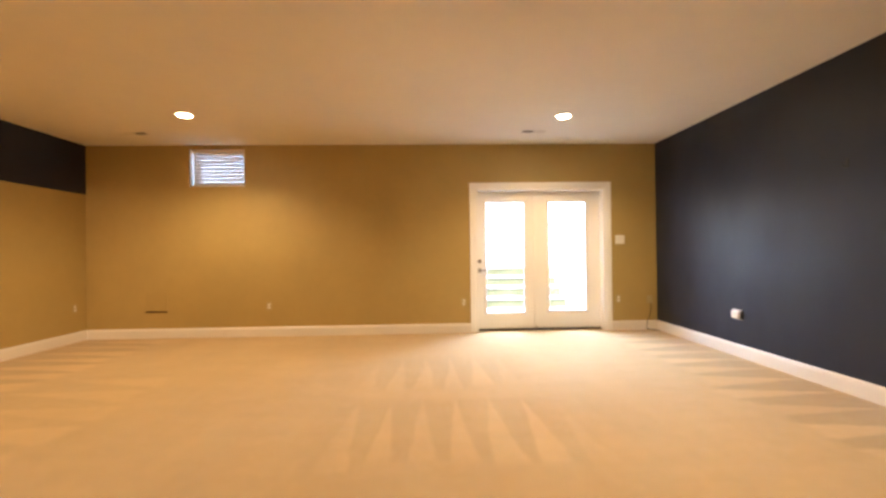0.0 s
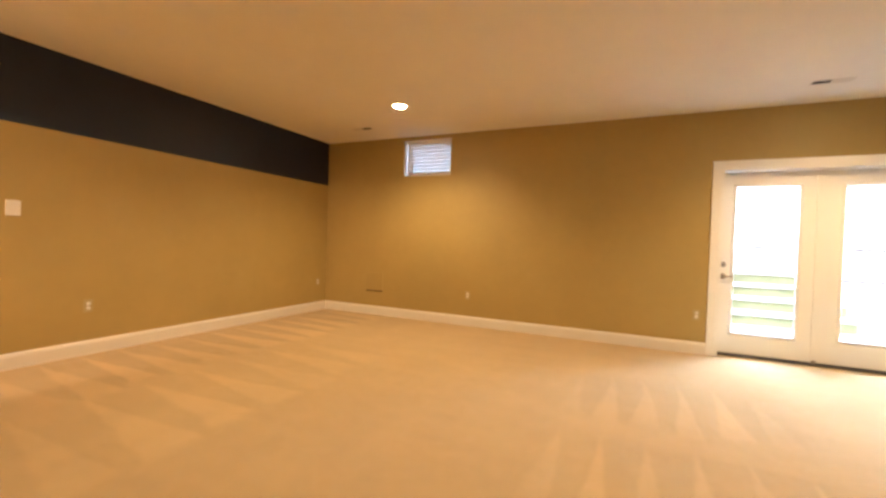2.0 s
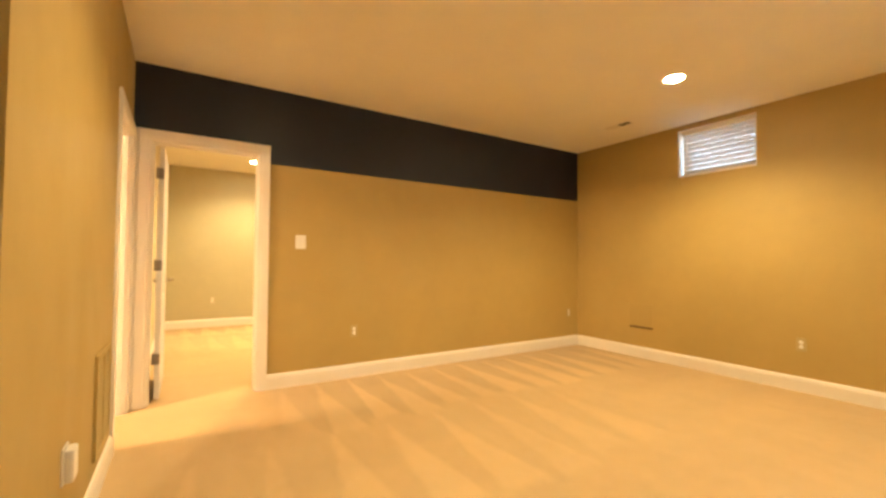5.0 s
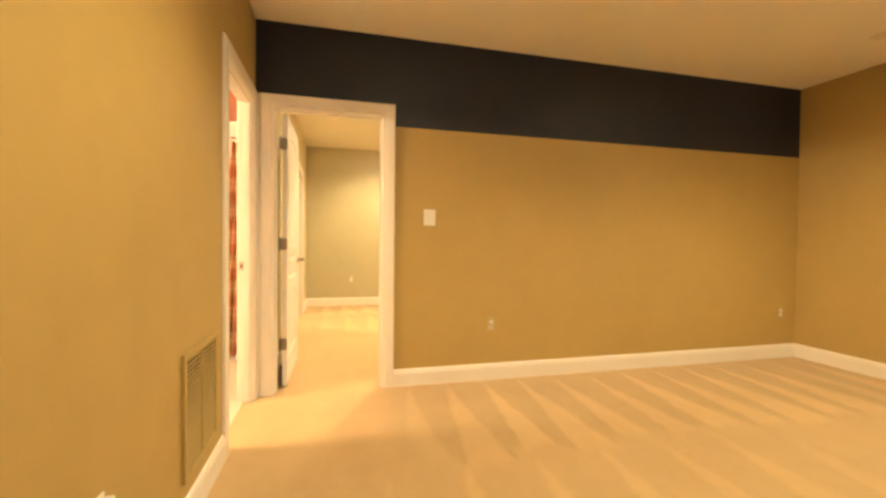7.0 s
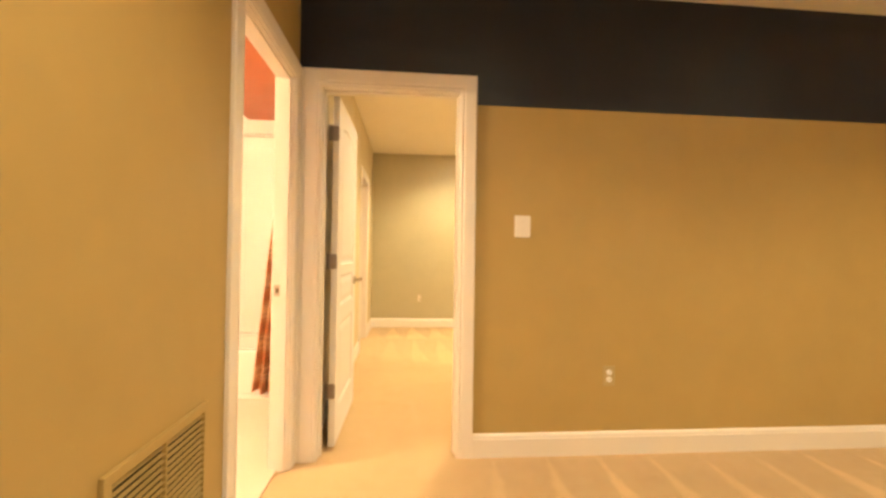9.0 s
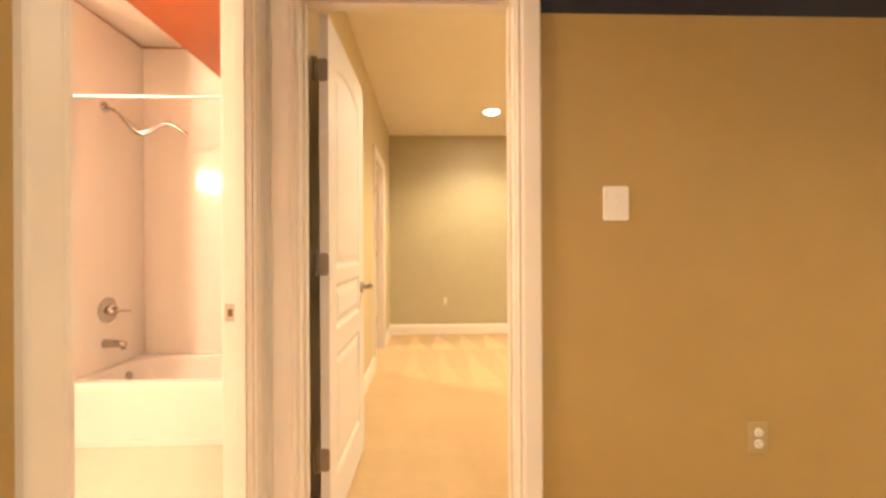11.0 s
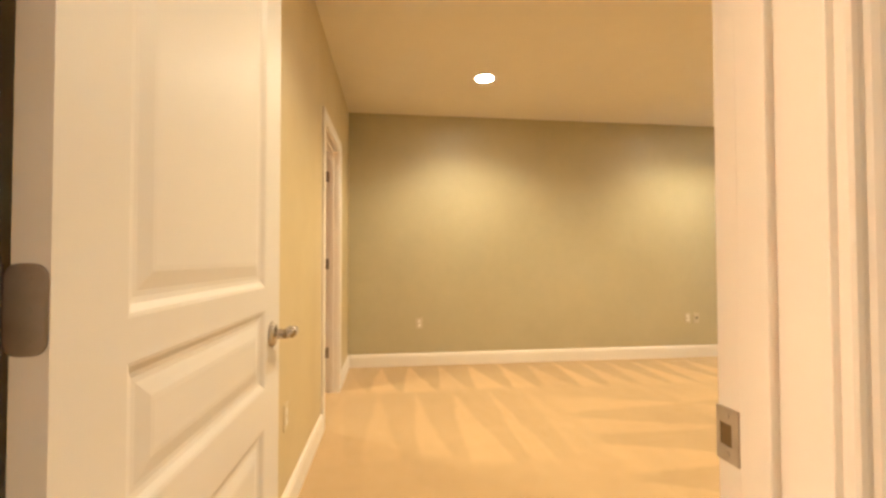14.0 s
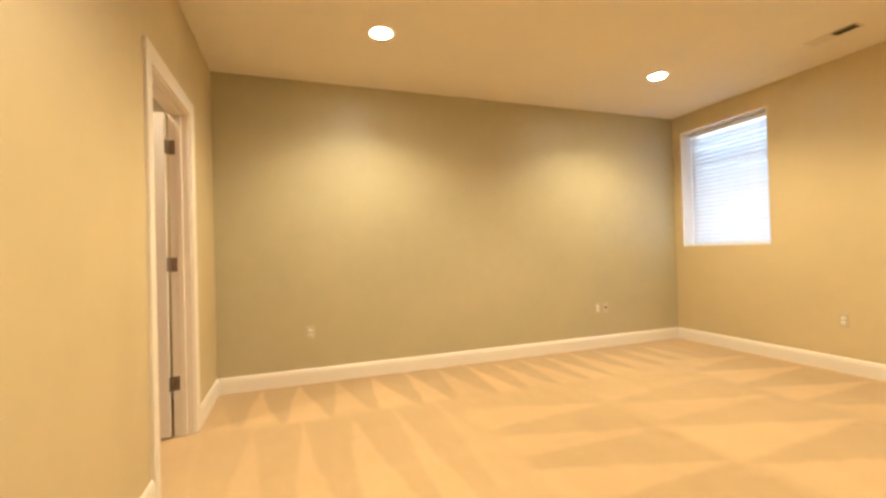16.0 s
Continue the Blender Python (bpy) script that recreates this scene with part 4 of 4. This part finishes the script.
def tub_shell(bm):
    """Rim, rounded basin and apron, in the tub's own coordinates (x runs back from the apron as negative)."""
    w, l, h = TX1 - TX0, TY1 - TY0, TH - 0.006
    cx, cy = -w / 2, 0.004 + l / 2

    def oval(hw, hl, z, n=40, power=4.0):
        pts = []
        for k in range(n):
            a = 2 * math.pi * k / n
            c, s = math.cos(a), math.sin(a)
            pts.append(bm.verts.new((cx + hw * math.copysign(abs(c) ** (2 / power), c), cy + hl * math.copysign(abs(s) ** (2 / power), s), z)))
        return pts

    rings = [oval(w / 2, l / 2, 0.0, power=60), oval(w / 2, l / 2, h - 0.05, power=60), oval(w / 2 , l / 2, h - 0.012, power=60), oval(w / 2 - 0.006, l / 2 - 0.003, h, power=40),
             oval(w / 2 - 0.065, l / 2 - 0.06, h, power=7), oval(w / 2 - 0.078, l / 2 - 0.075, h - 0.012, power=6), oval(w / 2 - 0.10, l / 2 - 0.11, h - 0.16, power=5),
             oval(w / 2 - 0.13, l / 2 - 0.19, h - 0.29, power=4), oval(w / 2 - 0.20, l / 2 - 0.28, h - 0.31, power=3)]
    for a, b in zip(rings, rings[1:]):
        for k in range(len(a)):
            bm.faces.new((a[k], a[(k + 1) % len(a)], b[(k + 1) % len(b)], b[k]))
    bm.faces.new(rings[-1])
    return bm


part("shell", tub_shell(fresh()), ENAMEL, tub, "", True)
part("apron_foot", box(fresh(), 0.0005, 0.012, 0.004, TY1 - BY, 0.0, 0.040, 0.005), ENAMEL, tub)
bm = fresh()
m = Matrix.Translation((-0.425, 0.085, 0.275)) @ pose(0, 0, 0, -90, 0, 0)
lathe(bm, [(0.036, 0.0), (0.036, 0.010), (0.030, 0.017), (0.012, 0.020)], m, 24)
part("overflow_plate", bm, CHROME, tub, "round chrome overflow plate", True)

surround = base("tub_surround", Matrix.Translation((BX, BY, TH)), "glossy white moulded wall surround above the bathtub", "tub surround")
top = 2.636 - TH
part("back_panel", box(fresh(), 0.001, 0.010, 0.012, 0.196 - BY, 0.0, top, 0.002), ACRYLIC, surround)
part("back_panel", box(fresh(), 0.001, 0.010, 0.1965 - BY, 0.985 - BY - 0.012, 0.0, 2.356 - TH, 0.002), ACRYLIC, surround)
part("end_panel", box(fresh(), 0.001, -5.565 - BX, 0.001, 0.010, 0.0, top, 0.003), ACRYLIC, surround)
part("end_panel", box(fresh(), 0.001, -5.565 - BX, 0.985 - BY - 0.010, 0.985 - BY - 0.001, 0.0, 2.356 - TH, 0.003), ACRYLIC, surround)
part("edge_strip", box(fresh(), STUB - BX + 0.0005, STUB - BX + 0.018, -0.010, 0.012, -TH + 0.007, top, 0.004), ACRYLIC, surround)
part("edge_strip", box(fresh(), TX1 - BX + 0.014, STUB - BX, 0.001, 0.010, -TH + 0.007, -0.0005, 0.002), ACRYLIC, surround)
WALLY = BY + 0.0115

valve = base("shower_valve", Matrix.Translation((-5.975, WALLY, 0.742)) @ pose(0, 0, 0, 0, 0, 0), "round chrome shower valve with a lever", "shower valve")
bm = fresh()
lathe(bm, [(0.085, 0.0), (0.085, 0.004), (0.075, 0.010), (0.045, 0.013), (0.036, 0.016), (0.034, 0.045), (0.026, 0.055)], pose(0, 0, 0, -90, 0, 0), 36)
part("escutcheon", bm, CHROME, valve, "", True)
bm = fresh()
tube(bm, [(0, 0.050, 0), (-0.004, 0.075, 0.0), (-0.01, 0.105, -0.003), (-0.016, 0.14, -0.006)], [0.013, 0.010, 0.008, 0.006])
part("lever", bm, CHROME, valve, "", True)

spout = base("tub_spout", Matrix.Translation((-5.95, WALLY, 0.528)), "short chrome bathtub spout", "spout")
bm = fresh()
tube(bm, [(0, 0, 0), (0, 0.02, 0), (0, 0.08, -0.002), (0, 0.12, -0.006), (0, 0.135, -0.012)], [0.030, 0.026, 0.024, 0.023, 0.018], 18)
part("body", bm, CHROME, spout, "", True)
part("outlet_tip", cyl(fresh(), 0.016, 0.014, Matrix.Translation((0, 0.118, -0.040)), 16), CHROME, spout, "", True)

arm = base("hand_shower", Matrix.Translation((-5.955, WALLY, 2.075)), "curved chrome hand shower on its wall mount", "hand shower")
bm = fresh()
lathe(bm, [(0.036, 0.0), (0.036, 0.004), (0.026, 0.012), (0.014, 0.018)], pose(0, 0, 0, -90, 0, 0), 24)
part("flange", bm, CHROME, arm, "", True)
bm = fresh()
knots = [(-0.04, 0.01), (0.005, 0.0), (0.08, -0.035), (0.15, -0.105), (0.22, -0.166), (0.30, -0.152), (0.36, -0.118), (0.42, -0.112), (0.48, -0.145), (0.55, -0.196), (0.6, -0.23)]
curve = []
for k in range(1, len(knots) - 2):
    for i in range(5):
        u = i / 5
        p0, p1, p2, p3 = knots[k - 1:k + 3]
        curve.append((0.0, *[0.5 * (2 * p1[c] + (p2[c] - p0[c]) * u + (2 * p0[c] - 5 * p1[c] + 4 * p2[c] - p3[c]) * u * u + (3 * p1[c] - p0[c] - 3 * p2[c] + p3[c]) * u ** 3) for c in (0, 1)]))
tube(bm, curve, [0.011 + 0.009 * math.sin(min(1.0, max(0.0, (k - 5) / 18)) * math.pi) for k in range(len(curve) - 2)] + [0.008, 0.005], 12)
part("pipe", bm, CHROME, arm, "", True)

rod = base("curtain_rod", Matrix.Translation((-5.60, BY, 2.015)), "straight polished shower curtain rod", "curtain rod")
part("bar", cyl(fresh(), 0.0125, 0.985 - BY - 0.012, Matrix.Translation((0, 0.002, 0)) @ pose(0, 0, 0, -90, 0, 0), 20), RODMETAL, rod, "", True)
for y, turn in ((0.012, -90), (0.985 - BY - 0.001, 90)):
    bm = fresh()
    lathe(bm, [(0.030, 0.0), (0.030, 0.006), (0.018, 0.020), (0.015, 0.024)], Matrix.Translation((0, y, 0)) @ pose(0, 0, 0, turn, 0, 0), 24)
    part("flange", bm, CHROME, rod, "", True)

curtain = base("shower_curtain", Matrix.Translation((-5.555, 0.0, 0.0)), "orange and brown striped cloth shower curtain drawn aside", "shower curtain")
bm = fresh()
cols, rowsn = 44, 24
sheet = []
for j in range(rowsn + 1):
    v = j / rowsn
    z = 1.975 - v * 1.90
    start = 0.742 - 0.187 * v
    sheet.append([bm.verts.new((0.030 * math.sin(i * 0.95 + 0.4 * v) * (0.7 + 0.5 * v), start + (0.955 - start) * i / cols, z + 0.012 * math.sin(i * 0.5) * v)) for i in range(cols + 1)])
for a, b in zip(sheet, sheet[1:]):
    for i in range(cols):
        bm.faces.new((a[i], a[i + 1], b[i + 1], b[i]))
bmesh.ops.solidify(bm, geom=bm.faces, thickness=0.002)
part("cloth", bm, PLAID, curtain, "", True)
for k in range(6):
    bm = fresh()
    tube(bm, [(-0.045 + 0.021 * math.cos(a), 0.0, 2.003 + 0.030 * math.sin(a)) for a in [2 * math.pi * i / 18 for i in range(19)]], 0.002, 6)
    ring = part("curtain_ring", bm, CHROME, curtain, "", True)
    ring.location.y = 0.70 + 0.045 * k

# vanity against the far wall, with its lights over the mirror
VX = -3.74
vanity = base("vanity_cabinet", Matrix.Translation((VX, BS, 0.006)), "white bathroom vanity cabinet standing against the orange wall", "vanity")
part("body", box(fresh(), -0.72, 0.72, 0.001, 0.52, 0.09, 0.80, 0.003), DOOR, vanity)
part("plinth", box(fresh(), -0.70, 0.70, 0.001, 0.46, 0.0, 0.09), DOOR, vanity)
for k in range(3):
    leaf = part("door", box(fresh(), -0.70 + 0.47 * k, -0.24 + 0.47 * k, 0.5205, 0.540, 0.12, 0.77, 0.004), DOOR, vanity)
    part("knob", lathe(fresh(), [(0.006, 0.0), (0.006, 0.014), (0.014, 0.020), (0.010, 0.027)], Matrix.Translation((-0.28 + 0.47 * k, 0.540, 0.66)) @ pose(0, 0, 0, -90, 0, 0), 16), NICKEL, leaf, "", True)
part("countertop", box(fresh(), -0.75, 0.75, 0.001, 0.565, 0.80, 0.84, 0.006), ENAMEL, vanity)

fitting = base("vanity_light", Matrix.Translation((VX - 0.18, BS, 2.03)), "wall bar with three lit frosted glass shades", "wall light")
part("back_plate", box(fresh(), -0.32, 0.32, 0.0005, 0.025, -0.035, 0.035, 0.006), CHROME, fitting)
for k in (-1, 0, 1):
    arm_bm = tube(fresh(), [(0.22 * k, 0.025, 0.0), (0.22 * k, 0.08, 0.004), (0.22 * k, 0.115, 0.03), (0.22 * k, 0.12, 0.055)], 0.008, 10)
    part("arm", arm_bm, CHROME, fitting, "", True)
    shade_bm = lathe(fresh(), [(0.022, 0.055), (0.030, 0.040), (0.048, -0.02), (0.058, -0.075), (0.052, -0.082)], Matrix.Translation((0.22 * k, 0.12, 0.0)), 24)
    part("shade", shade_bm, BATHGLASS, fitting, "glowing frosted glass shade", True)
light = bpy.data.lights.new("bathroom lamp", "AREA")
light.shape, light.size, light.size_y = "RECTANGLE", 0.56, 0.10
light.energy, light.color = BATH_WATTS, BATH_COLOUR
lamp = new("bathroom_lamp_light", light)
lamp.parent = fitting
lamp.matrix_basis = look((0, 0.20, 0.0), (0, 1.2, -0.12))

# ---- outside ----
GY = YN + 0.22
bm = fresh()
for x0, x1, y0, y1, z0, z1 in ((-400, 400, 12.2, 800, 0.4, 0.95), (-400, -1.8, RN + 0.31, 12.2, 0.4, 0.95), (5.8, 400, GY + 0.02, 12.2, 0.4, 0.95)):
    box(bm, x0, x1, y0, y1, z0, z1)
whole("ground", bm, GRASS, "mown lawn round the sunken entrance", "lawn", "structure")
whole("pavement", box(fresh(), -1.8, 5.8, GY, 12.2, -0.25, -0.02), CONCRETE, "pale concrete landing outside the patio door", "landing", "structure")
stair = base("outdoor_steps", Matrix.Translation((0.4, 8.75, -0.02)), "low mossy stone garden steps with pale treads", "steps")
for k in range(4):
    part("riser", box(fresh(), -2.1, 2.45, 0.35 * k, 2.85, 0.20 * k, 0.20 * k + 0.155), MOSS, stair, "mossy green riser")
    part("tread", box(fresh(), -2.12, 2.47, 0.35 * k - 0.03, 2.85, 0.20 * k + 0.155, 0.20 * k + 0.20, 0.008), CONCRETE, stair, "pale stone tread")


def block_wall(at, length, label):
    """Courses of white painted block over a mortar core."""
    ob = base("retaining_wall", at, label, "retaining wall", "retaining walls")
    for k in range(6):
        part("course", box(fresh(), 0.0, length, 0.004 * (k % 2), 0.3, 0.64 * k, 0.64 * k + 0.590, 0.006), BLOCK, ob)
    part("mortar", box(fresh(), 0.01, length - 0.01, 0.12, 0.28, 0.0, 3.77), RUBBER, ob)


block_wall(Matrix.Translation((-1.8, 11.9, -0.02)), 7.6, "white painted block retaining wall behind the steps")
block_wall(Matrix.Translation((5.5, 11.85, -0.02)) @ pose(0, 0, 0, 0, 0, -90), 5.4, "white painted block retaining wall beside the landing")
